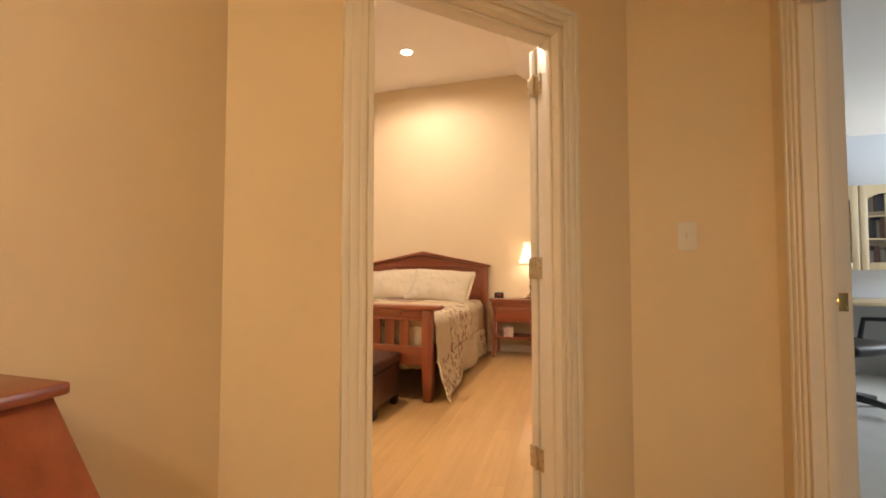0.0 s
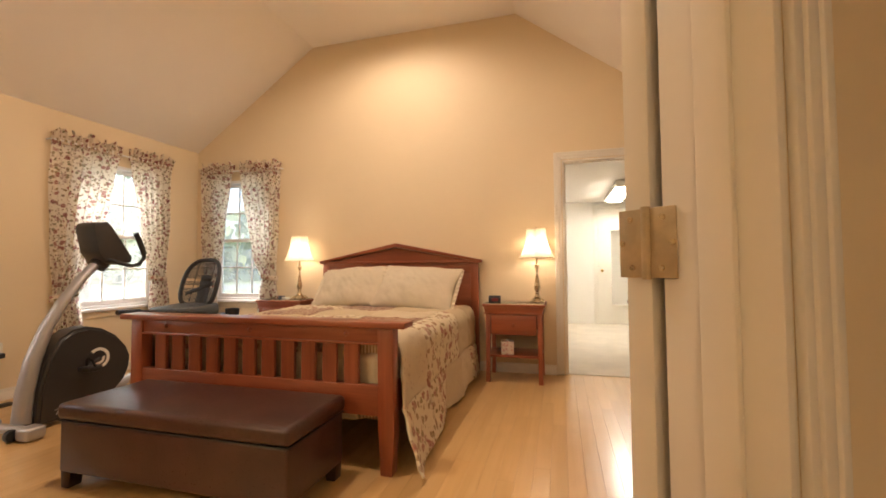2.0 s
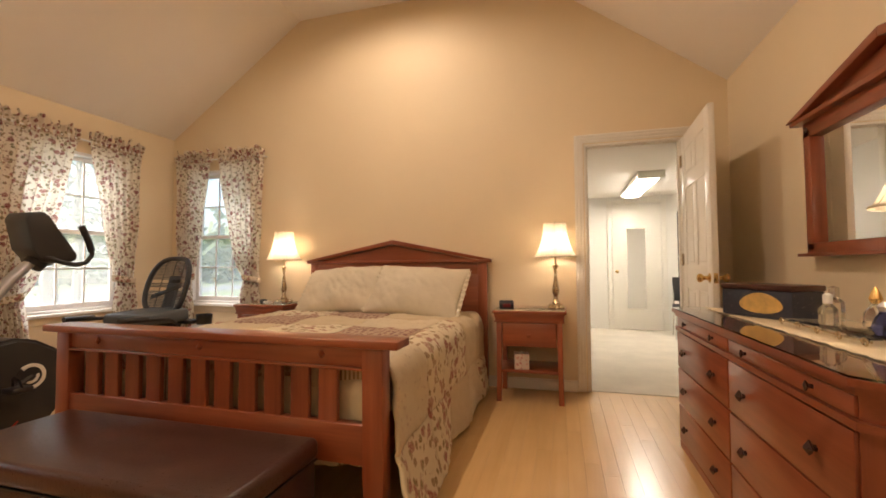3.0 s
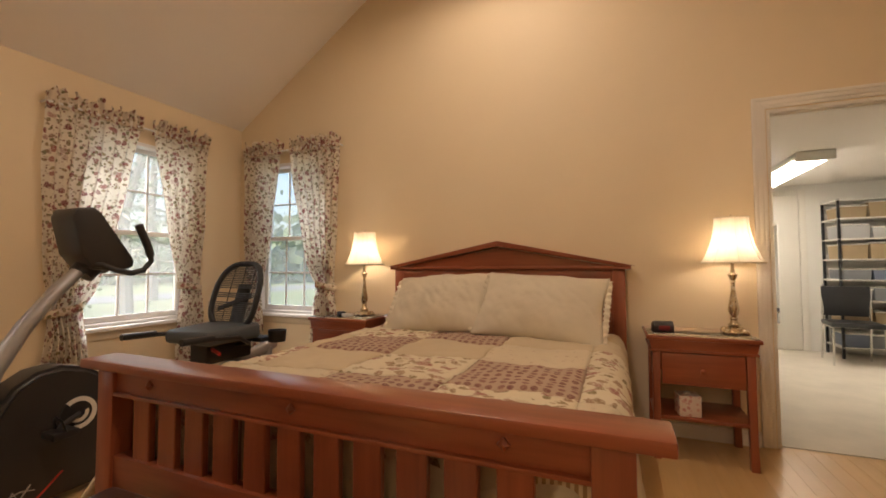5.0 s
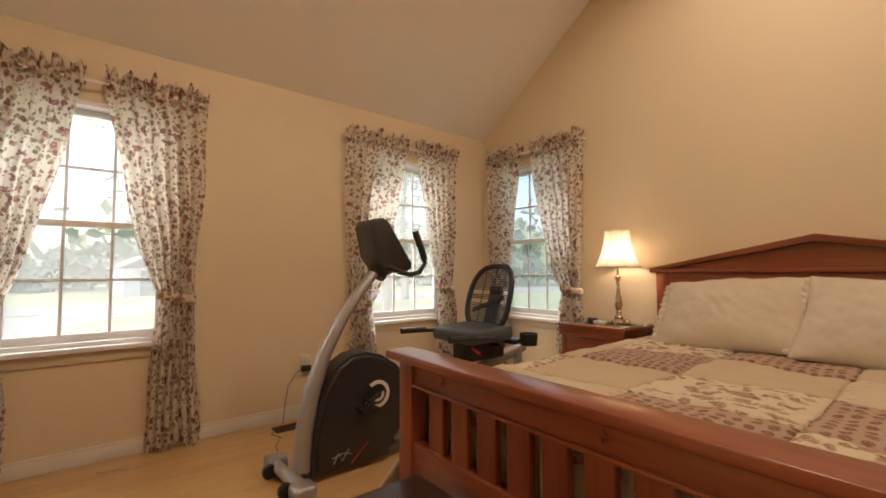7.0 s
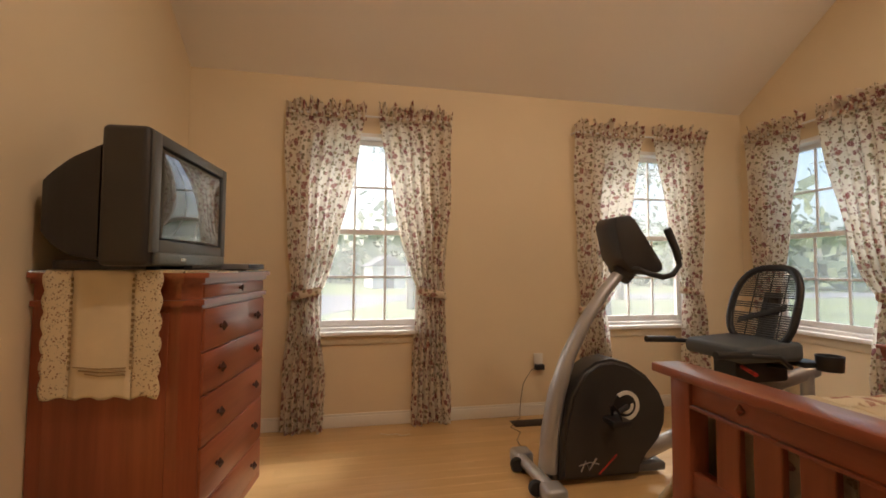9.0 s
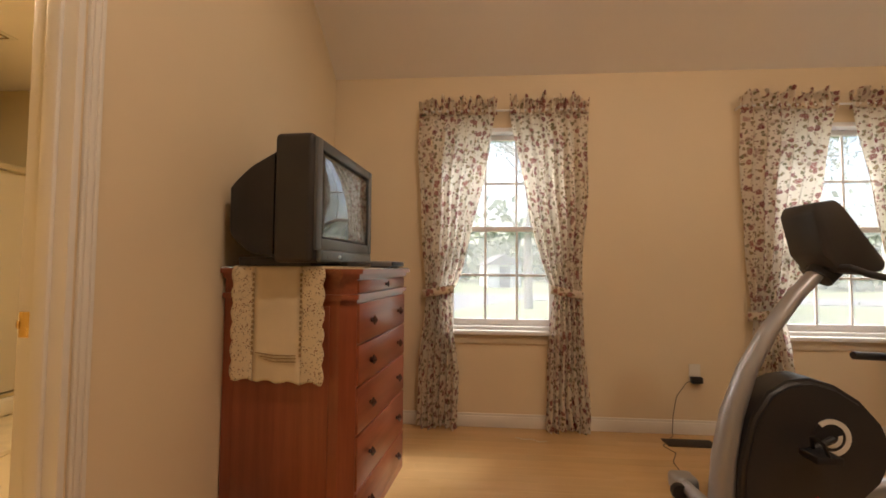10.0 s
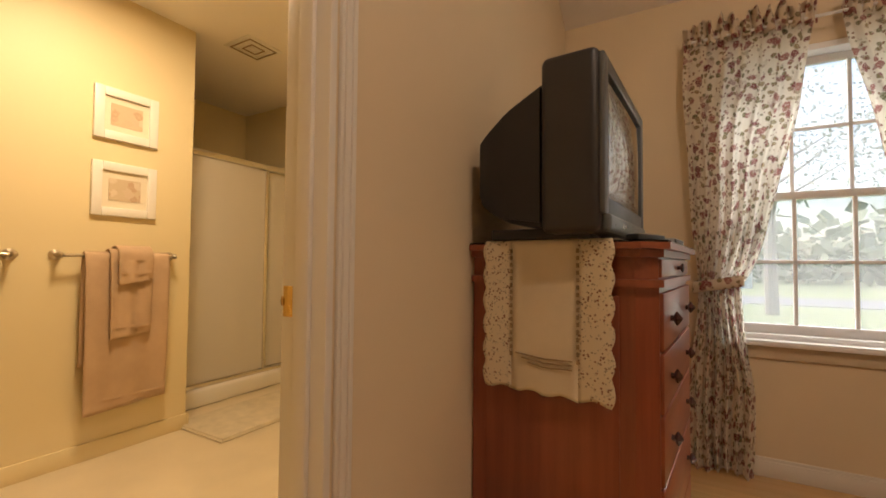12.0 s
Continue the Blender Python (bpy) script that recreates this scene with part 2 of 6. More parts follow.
# hall, office, closet and bathroom shells
bm = holed(B(), 1, -1.6, 0.905, -0.835, -0.715, 0, 2.44, [])
structure("wall_hall_west", bm, WALL, "tan painted hall wall")
bm = holed(B(), 1, -1.6, 2.02, 0.94, 1.06, 0, 2.44, [(1.03, 1.815, 0, 2.03)])
structure("wall_hall_east", bm, WALL, "tan painted hall wall with the office doorway")
structure("wall_hall_south", box(B(), -0.805, -1.72, 0, 1.15, -1.6, 2.44), WALL, "tan painted hall end wall")
structure("ceiling_hall", plan(B(), [(-0.715, -1.6), (0.94, -1.6), (0.94, 2.02), (0.40, 2.02), (-0.715, 0.905)], 2.44, 2.50), WHITE, "white flat hall ceiling", "ceiling", 0)
bm = box(B(), 1.15, 5.3, 0, 4.6, 5.42, 2.4)
box(bm, 1.10, 2.775, 0, 1.15, 5.3, 2.4)
box(bm, 4.48, -0.6, 0, 4.6, 5.3, 2.4)
box(bm, 1.06, -0.72, 0, 4.6, -0.6, 2.4)
structure("wall_office", bm, OFFICEWALL, "pale grey-blue painted office walls")
structure("ceiling_office", box(B(), 1.06, -0.6, 2.4, 4.48, 5.3, 2.46), WHITE, "white flat office ceiling", "ceiling", 0)
structure("floor_office", box(B(), 1.00, -0.6, -0.10, 4.48, 5.3, 0.004), CARPET2, "pale grey office carpet", "floor", 0)
bm = box(B(), -0.62, YN + 0.12, 0, -0.50, 9.0, 2.12)
box(bm, 0.97, YN + 0.12, 0, 1.09, 6.04, 2.12)
box(bm, 1.09, 5.92, 0, 2.4, 6.04, 2.12)
box(bm, 2.28, 6.04, 0, 2.4, 9.0, 2.12)
box(bm, -0.62, 9.0, 0, 2.4, 9.12, 2.12)
structure("wall_closet", bm, CLOSETWALL, "white painted closet walls")
structure("ceiling_closet", box(B(), -0.62, YN + 0.12, 2.12, 2.4, 9.12, 2.2), WHITE, "white closet ceiling", "ceiling", 0)
structure("floor_closet", box(B(), -0.62, YN + 0.05, -0.10, 2.4, 9.12, 0.006), CARPET, "pale beige closet carpet", "floor", 0)
bm = box(B(), -3.29, -1.30, 0, -0.805, -1.0, 2.44)
box(bm, -4.54, -2.22, 0, -4.42, 0.90, 2.44)
box(bm, -4.42, -2.22, 0, -2.7, -2.1, 2.44)
box(bm, -2.82, -2.1, 0, -2.7, -1.30, 2.44)
box(bm, -0.93, -1.0, 0, -0.836, 0.90, 2.44)
box(bm, -4.42, 0.86, 0, BATH[0] - 0.02, 0.90, 2.44)
box(bm, BATH[1] + 0.02, 0.86, 0, -0.93, 0.90, 2.44)
structure("wall_bath", bm, BATHWALL, "warm yellow painted bathroom walls")
structure("ceiling_bath", box(B(), -4.54, -2.22, 2.44, -0.805, 0.90, 2.50), WHITE, "white bathroom ceiling", "ceiling", 0)
structure("floor_bath", box(B(), -4.54, -2.22, -0.10, -0.805, 0.92, 0.004), VINYL, "beige vinyl bathroom floor", "floor", 0)
floor = structure("floor", box(B(), XW, -1.6, -0.10, 1.00, YN + 0.05, -0.014), SUBFLOOR, "light maple strip floor", "floor", 0)

# ---- more materials ----
BRASS = paint("brass", (0.72, 0.50, 0.20), 0.25, 0.1, 8, 40, 0.02, 1.0)
ANTIQUE = paint("antique_brass", (0.58, 0.49, 0.34), 0.26, 0.15, 12, 60, 0.03, 1.0)
WORNBRASS = paint("worn_brass", (0.52, 0.43, 0.29), 0.5, 0.15, 30, 90, 0.05, 0.6)
CHROME = paint("chrome", (0.72, 0.72, 0.70), 0.2, 0.05, 8, 40, 0.0, 1.0)
VINYLWHITE = paint("white_vinyl", (0.85, 0.85, 0.85), 0.35, 0.02, 3, 60, 0.03)
APRON = paint("tan_trim_paint", (0.66, 0.56, 0.40), 0.45, 0.03, 2, 60, 0.05)
BLACK = paint("black_plastic", (0.018, 0.018, 0.020), 0.45, 0.2, 5, 200, 0.12)
DARKGREY = paint("dark_grey_plastic", (0.030, 0.028, 0.028), 0.4, 0.15, 4, 160, 0.08)
SILVER = paint("silver_paint", (0.42, 0.42, 0.43), 0.38, 0.08, 4, 90, 0.04, 0.55)
GREYVINYL = paint("grey_vinyl", (0.075, 0.088, 0.10), 0.5, 0.1, 5, 120, 0.15)
LEATHER = paint("dark_brown_leather", (0.060, 0.027, 0.021), 0.30, 0.25, 5, 130, 0.45)
WOODLEG = paint("dark_wood_leg", (0.03, 0.015, 0.01), 0.35, 0.2, 6, 60, 0.05)
CREAM = paint("cream_cloth", (0.70, 0.62, 0.47), 0.9, 0.05, 5, 350, 0.5)
PILLOWCLOTH = paint("pillow_cloth", (0.64, 0.57, 0.44), 0.9, 0.05, 6, 350, 0.45)
WHITEPL = paint("white_plastic", (0.78, 0.75, 0.68), 0.35, 0.02, 4, 60, 0.02)
WINDOWGLASS = glass("window_glass")
# White translucency mixed into the glass paints the washed-out haze over the view.
haze_bsdf = WINDOWGLASS.node_tree.nodes.new("ShaderNodeBsdfTranslucent")
haze_bsdf.inputs[0].default_value = (0.9, 0.92, 0.95, 1)
haze_mix = WINDOWGLASS.node_tree.nodes.new("ShaderNodeMixShader")
haze_mix.inputs[0].default_value = 0.16
WINDOWGLASS.node_tree.links.new(WINDOWGLASS.node_tree.nodes["Principled BSDF"].outputs[0], haze_mix.inputs[1])
WINDOWGLASS.node_tree.links.new(haze_bsdf.outputs[0], haze_mix.inputs[2])
WINDOWGLASS.node_tree.links.new(haze_mix.outputs[0], WINDOWGLASS.node_tree.nodes["Material Output"].inputs[0])
FROST = glass("frosted_glass", (0.90, 0.84, 0.72), 0.5)
FROST.node_tree.nodes["Principled BSDF"].inputs["Transmission Weight"].default_value = 0.45
CLEAR = glass("clear_glass", (0.98, 1.0, 0.99))
MIRROR = paint("mirror_silver", (0.92, 0.92, 0.92), 0.02, 0.0, 1, 1, 0.0, 1.0)
MIRROR.node_tree.nodes["Principled BSDF"].inputs["Roughness"].default_value = 0.015
for link in list(MIRROR.node_tree.links):
    if link.to_socket.name == "Roughness":
        MIRROR.node_tree.links.remove(link)
KNOBWOOD = paint("dark_knob_wood", (0.05, 0.014, 0.008), 0.3, 0.2, 20, 80, 0.03)
RED = paint("red_plastic", (0.45, 0.03, 0.02), 0.4)
CORD = paint("cord_rubber", (0.16, 0.12, 0.085), 0.6)
TOWEL = paint("tan_terry", (0.52, 0.36, 0.22), 0.95, 0.08, 9, 300, 1.0)
MATCLOTH = paint("bath_mat_pile", (0.62, 0.54, 0.38), 0.95, 0.1, 14, 200, 1.0)
PINE = wood("pale_birch", (0.55, 0.42, 0.24), (0.68, 0.54, 0.33), 2, 0.4, 0.2)


def cloth(name, base, blobs, translucent=0.0, weave=320.0, even=False):
    """Printed cloth: blobs are (cells per metre, radius in cells, colours, seed)."""
    m, nt, b = nodes_of(name)
    v = mapped(nt)
    warp = add(nt, "ShaderNodeTexNoise", Scale=26.0, Detail=3.0)
    nt.links.new(v, warp.inputs["Vector"])
    c = mixed(nt, ramp(nt, noise_of(nt, v, 3.0), 0.2, 0.8), tuple(x * 0.93 for x in base), base)
    for cells, radius, cols, seed in blobs:
        wv = nt.nodes.new("ShaderNodeVectorMath")
        wv.operation = "MULTIPLY_ADD"
        nt.links.new(warp.outputs["Color"], wv.inputs[0])
        wv.inputs[1].default_value = ((0.15 if even else 0.95) / cells,) * 3
        off = nt.nodes.new("ShaderNodeVectorMath")
        off.operation = "ADD"
        nt.links.new(v, off.inputs[0])
        off.inputs[1].default_value = (seed, seed * 0.7, seed * 1.3)
        nt.links.new(off.outputs[0], wv.inputs[2])
        vor = add(nt, "ShaderNodeTexVoronoi", Scale=cells, Randomness=0.25 if even else 1.0)
        if even:
            vor.voronoi_dimensions = "2D"
        nt.links.new(wv.outputs[0], vor.inputs["Vector"])
        mask = ramp(nt, vor.outputs["Distance"], radius + 0.05, radius - 0.05)
        sep = nt.nodes.new("ShaderNodeSeparateColor")
        nt.links.new(vor.outputs["Color"], sep.inputs[0])
        col = mixed(nt, ramp(nt, sep.outputs[0], 0.2, 0.8), cols[0], cols[1])
        petals = noise_of(nt, v, cells * 9, 2.0)
        col = mixed(nt, ramp(nt, petals, 0.48, 0.80), col, base)
        keep = nt.nodes.new("ShaderNodeMath")
        keep.operation = "MULTIPLY"
        nt.links.new(mask, keep.inputs[0])
        nt.links.new(ramp(nt, sep.outputs[1], -0.2 if even else 0.10, -0.1 if even else 0.30), keep.inputs[1])
        c = mixed(nt, keep.outputs[0], c, col)
    nt.links.new(c, b.inputs["Base Color"])
    b.inputs["Roughness"].default_value = 0.9
    b.inputs["Specular IOR Level"].default_value = 0.2
    bump(nt, b, noise_of(nt, v, weave, 2.0), 0.3, 0.001)
    if translucent:
        tr = nt.nodes.new("ShaderNodeBsdfTranslucent")
        nt.links.new(c, tr.inputs[0])
        mx = nt.nodes.new("ShaderNodeMixShader")
        mx.inputs[0].default_value = translucent
        nt.links.new(b.outputs[0], mx.inputs[1])
        nt.links.new(tr.outputs[0], mx.inputs[2])
        nt.links.new(mx.outputs[0], nt.nodes["Material Output"].inputs[0])
    return m


ROSE, MAUVE, OLIVE, BROWN = (0.26, 0.055, 0.05), (0.36, 0.16, 0.12), (0.17, 0.14, 0.055), (0.25, 0.13, 0.055)
FLORAL = cloth("floral_cotton", (0.92, 0.88, 0.79), [(30, 0.36, ((0.20, 0.19, 0.09), (0.36, 0.28, 0.15)), 0.0), (20, 0.36, ((0.24, 0.06, 0.07), (0.40, 0.17, 0.15)), 3.1), (44, 0.26, (BROWN, (0.28, 0.11, 0.09)), 7.7)], 0.58)
RUFFLEPRINT = cloth("floral_gathered", (0.80, 0.70, 0.56), [(34, 0.40, ((0.20, 0.17, 0.07), (0.34, 0.24, 0.12)), 0.0), (23, 0.42, ((0.24, 0.05, 0.05), (0.36, 0.13, 0.10)), 3.1)], 0.25)
QUILTFLORAL = cloth("quilt_floral", (0.68, 0.60, 0.44), [(22, 0.40, ((0.24, 0.18, 0.09), (0.34, 0.22, 0.14)), 1.0), (13, 0.36, ((0.32, 0.13, 0.11), (0.40, 0.24, 0.19)), 4.1)])
QUILTDOTS = cloth("quilt_dotted", (0.46, 0.34, 0.25), [(25, 0.33, ((0.20, 0.09, 0.08), (0.26, 0.13, 0.11)), 2.0)], even=True)
QUILTPLAIN = cloth("quilt_plain", (0.58, 0.48, 0.33), [])
QUILTLIGHT = cloth("quilt_light", (0.63, 0.54, 0.39), [(30, 0.25, ((0.55, 0.45, 0.33), (0.5, 0.4, 0.3)), 5.0)])


def striped(name, a, c2, per_metre, axis="X"):
    m, nt, b = nodes_of(name)
    w = add(nt, "ShaderNodeTexWave", Scale=per_metre / 3.2, Distortion=0.3)
    w.bands_direction = axis
    nt.links.new(mapped(nt), w.inputs["Vector"])
    nt.links.new(mixed(nt, ramp(nt, w.outputs["Fac"], 0.45, 0.55), a, c2), b.inputs["Base Color"])
    b.inputs["Roughness"].default_value = 0.9
    return m


QUILTSTRIPE = striped("quilt_striped", (0.70, 0.60, 0.42), (0.36, 0.24, 0.13), 55)


def shade_cloth():
    m, nt, b = nodes_of("lampshade_silk")
    c = mixed(nt, ramp(nt, noise_of(nt, mapped(nt, (60, 60, 4)), 1.0), 0.3, 0.7), (0.78, 0.70, 0.56), (0.84, 0.77, 0.64))
    nt.links.new(c, b.inputs["Base Color"])
    b.inputs["Roughness"].default_value = 0.8
    tr = nt.nodes.new("ShaderNodeBsdfTranslucent")
    nt.links.new(c, tr.inputs[0])
    mx = nt.nodes.new("ShaderNodeMixShader")
    mx.inputs[0].default_value = 0.55
    nt.links.new(b.outputs[0], mx.inputs[1])
    nt.links.new(tr.outputs[0], mx.inputs[2])
    nt.links.new(mx.outputs[0], nt.nodes["Material Output"].inputs[0])
    return m


SHADE = shade_cloth()


def lace_cloth():
    m, nt, b = nodes_of("lace")
    b.inputs["Base Color"].default_value = (0.70, 0.60, 0.42, 1)
    b.inputs["Roughness"].default_value = 0.9
    v = mapped(nt)
    bump(nt, b, noise_of(nt, v, 260, 2.0), 0.5, 0.001)
    vor = add(nt, "ShaderNodeTexVoronoi", Scale=115.0)
    nt.links.new(v, vor.inputs["Vector"])
    hole = ramp(nt, vor.outputs["Distance"], 0.42, 0.30)
    patch = ramp(nt, noise_of(nt, v, 45, 2.0), 0.44, 0.50)
    mul = nt.nodes.new("ShaderNodeMath")
    mul.operation = "MULTIPLY"
    nt.links.new(hole, mul.inputs[0])
    nt.links.new(patch, mul.inputs[1])
    inv = nt.nodes.new("ShaderNodeMath")
    inv.operation = "SUBTRACT"
    inv.inputs[0].default_value = 1.0
    nt.links.new(mul.outputs[0], inv.inputs[1])
    nt.links.new(inv.outputs[0], b.inputs["Alpha"])
    return m


LACE = lace_cloth()
LINEN = paint("lace_linen", (0.70, 0.60, 0.42), 0.9, 0.05, 9, 300, 0.5)

# ---- trim, doors, windows ----


def door_trim(name, origin, turn, w, h, d, label, cw=0.075, both=True):
    bm = B()
    for x0, x1 in ((0, 0.019), (w - 0.019, w)):
        box(bm, x0, -d - 0.003, 0.007, x1, 0.003, h, 0.002)
    box(bm, 0.019, -d - 0.003, h - 0.019, w - 0.019, 0.003, h, 0.002)
    for x0, x1 in ((0.019, 0.031), (w - 0.031, w - 0.019)):
        box(bm, x0, -d * 0.62, 0.007, x1, -d * 0.30, h - 0.019, 0.003)
    box(bm, 0.031, -d * 0.62, h - 0.031, w - 0.031, -d * 0.30, h - 0.019, 0.003)
    for y0, s in ((0.0, 1), (-d, -1))[: 2 if both else 1]:
        for k, (a, b, t) in enumerate(((0.006, cw * 0.35, 0.011), (cw * 0.35, cw * 0.72, 0.015), (cw * 0.72, cw, 0.019))):
            ya, yb = sorted((y0, y0 + s * t))
            box(bm, -b, ya, 0.007, -a, yb, h + b, 0.003)
            box(bm, w + a, ya, 0.007, w + b, yb, h + b, 0.003)
            box(bm, -a, ya, h + a, w + a, yb, h + b, 0.003)
    ob = structure(name, bm, TRIM, label, "door trim")
    ob.matrix_world = Matrix.Translation(origin) @ Matrix.Rotation(radians(turn), 4, "Z")
    return ob


door_trim("trim_closet_door", (CLOSET[1], YN, 0), 180, CLOSET[1] - CLOSET[0], 2.03, 0.12, "cream painted moulded closet door casing")
door_trim("trim_bath_door", (BATH[0], YS, 0), 0, BATH[1] - BATH[0], 2.03, 0.12, "cream painted moulded bathroom door casing", 0.045)
ENTRY_W = math.dist(JL, JR)
door_trim("trim_entry_door", (*JR, 0), -135, ENTRY_W, 2.03, 0.12, "cream painted moulded bedroom door casing", 0.08)
door_trim("trim_office_door", (0.94, 1.03, 0), 90, 0.785, 2.03, 0.12, "cream painted moulded office door casing", 0.085)


def hinge(parent, x, y, z, leaf):
    """Two leaves that lie flat on either side of the pin, along local x, facing -y."""
    bm = B()
    for s in (-1, 1):
        box(bm, x + s * 0.022 - 0.017, y - 0.0015, z - 0.045, x + s * 0.022 + 0.017, y + 0.0015, z + 0.045, 0.001)
    tube(bm, [(x, y - 0.002, z - 0.047), (x, y - 0.002, z + 0.047)], 0.006, 10)
    h = part("hinge", bm, leaf, parent, "brass butt hinge")
    for s in (-1, 1):
        for dz, dx in ((-0.032, 0.012), (0.0, 0.026), (0.032, 0.014)):
            part("screw", tube(B(), [(x + s * (0.008 + dx), y - 0.003, z + dz), (x + s * (0.008 + dx), y, z + dz)], 0.004, 8), ANTIQUE, h)


def six_panel(name, w, h, t, label, knob_x, matrix, with_knob=True):
    """A door leaf: local x from the hinge edge, y across its thickness, z up."""
    ob = new(name)
    ob.empty_display_size = 0.1
    tagged(ob, label, "door")
    bm = box(B(), 0.01, 0.006, 0.012, w - 0.01, t - 0.006, h - 0.01)
    st, mid = 0.11, w / 2
    rails = [(0.01, 0.24), (0.86, 1.03), (1.60, 1.70), (h - 0.12, h)]
    for x0, x1 in ((0, st), (w - st, w)):
        box(bm, x0, 0, 0.01, x1, t, h, 0.002)
    for z0, z1 in rails:
        box(bm, st, 0.0005, z0, w - st, t - 0.0005, z1, 0.002)
    for (a, z0), (z1, b) in zip(rails, rails[1:]):
        box(bm, mid - 0.05, 0.001, z0, mid + 0.05, t - 0.001, z1, 0.002)
    leaf = part("leaf", bm, TRIM, ob)
    for (a, z0), (z1, b) in zip(rails, rails[1:]):
        for x0, x1 in ((st, mid - 0.05), (mid + 0.05, w - st)):
            part("panel", box(B(), x0 + 0.018, 0.002, z0 + 0.018, x1 - 0.018, t - 0.002, z1 - 0.018, 0.004, 1), TRIM, ob)
    if with_knob:
        for y0, s in ((0, -1), (t, 1)):
            bm = lathe(B(), [(0.030, 0), (0.030, 0.004), (0.014, 0.010), (0.011, 0.030), (0.020, 0.038), (0.027, 0.050), (0.026, 0.060), (0.015, 0.068), (0.002, 0.069)], n=20)
            bmesh.ops.transform(bm, matrix=Matrix.Translation((knob_x, y0, 0.95)) @ Matrix.Rotation(radians(90 * (-s)), 4, "X"), verts=bm.verts)
            part("knob", bm, BRASS, ob, "polished brass door knob")
        part("latch_plate", box(B(), w - 0.001, t / 2 - 0.012, 0.92, w + 0.0015, t / 2 + 0.012, 0.98, 0.0005), BRASS, ob)
    ob.matrix_world = matrix
    return ob


# the closet door stands open into the bedroom, hinged on the jamb next to the dresser
ang = math.degrees(math.atan2(4.587 - 5.362, 0.598 - 0.642))
closet_door = six_panel("closet_door", 0.78, 2.01, 0.035, "cream six-panel closet door, standing open, brass knob", 0.72, Matrix.Translation((0.644, 5.364, 0)) @ Matrix.Rotation(radians(ang), 4, "Z"))
for hz in (0.30, 1.07, 1.83):
    hinge(closet_door, 0.0, -0.004, hz, ANTIQUE)
# the bedroom door lies folded back against the diagonal wall
pin = Vector((JR[0] + OUT[0] - 0.0134, JR[1] + OUT[1] - 0.0134, 0))
entry_door = six_panel("bedroom_door", 0.755, 2.01, 0.035, "cream six-panel bedroom door folded back against the wall", 0.69, Matrix.Translation(pin + Vector((-0.012, 0.022, 0))) @ Matrix.Rotation(radians(51), 4, "Z"))
entry_hinges = thing("door_hinge_set", (0, 0, 0), "three worn brass butt hinges on the bedroom door jamb", "hinges")
entry_hinges.matrix_world = Matrix.Translation(pin + Vector((-0.0185, 0.0125, 0))) @ Matrix.Rotation(radians(-42), 4, "Z")
for hz in (0.285, 1.068, 1.845):
    hinge(entry_hinges, 0.0, 0.0, hz, WORNBRASS)

for name, place, turn in (("strike_plate", (BATH[0] + 0.0195, YS - 0.105, 0.93), -90), ("strike_plate", (1.037, 1.815 - 0.0195, 0.955), 180)):
    sp = thing(name, place, "brass strike plate let into the door jamb", "strike plate", "strike plates", turn)
    part("plate", box(B(), -0.014, -0.002, -0.032, 0.014, 0.0, 0.032, 0.0008), BRASS, sp)
    part("lip", tube(B(), [(0.012, -0.001, 0.0), (0.022, -0.004, 0.0), (0.028, -0.012, 0.0)], 0.012, 8, 0.25), BRASS, sp)

# baseboards
def baseboard(name, runs):
    bm = B()
    for x0, y0, x1, y1 in runs:
        box(bm, x0, y0, 0.0, x1, y1, 0.075, 0.002)
        dx, dy = (0.004, 0) if (x1 - x0) < (y1 - y0) else (0, 0.004)
        box(bm, x0 + dx * (x0 > -2), y0 + dy * (y0 > 2), 0.075, x1 - dx * (x0 <= -2), y1 - dy * (y0 <= 2), 0.092, 0.003)
    return structure(name, bm, TRIM, "cream painted wooden baseboard", "baseboard")


baseboard("baseboard_west", [(XW, YS, XW + 0.014, YN)])
baseboard("baseboard_north", [(XW + 0.014, YN - 0.014, CLOSET[0] - 0.077, YN), (CLOSET[1] + 0.077, YN - 0.014, XE, YN)])
baseboard("baseboard_south", [(XW + 0.014, YS, BATH[0] - 0.077, YS + 0.014), (BATH[1] + 0.077, YS, -0.9, YS + 0.014)])
baseboard("baseboard_east", [(XE - 0.014, 2.78, XE, YN - 0.014)])
bm = box(B(), -3.29, -1.0, 0.004, -0.93, -0.986, 0.09, 0.002)
box(bm, -3.304, -1.30, 0.004, -3.29, -0.986, 0.09, 0.002)
structure("baseboard_bath", bm, BATHWALL, "yellow painted bathroom baseboard", "baseboard")


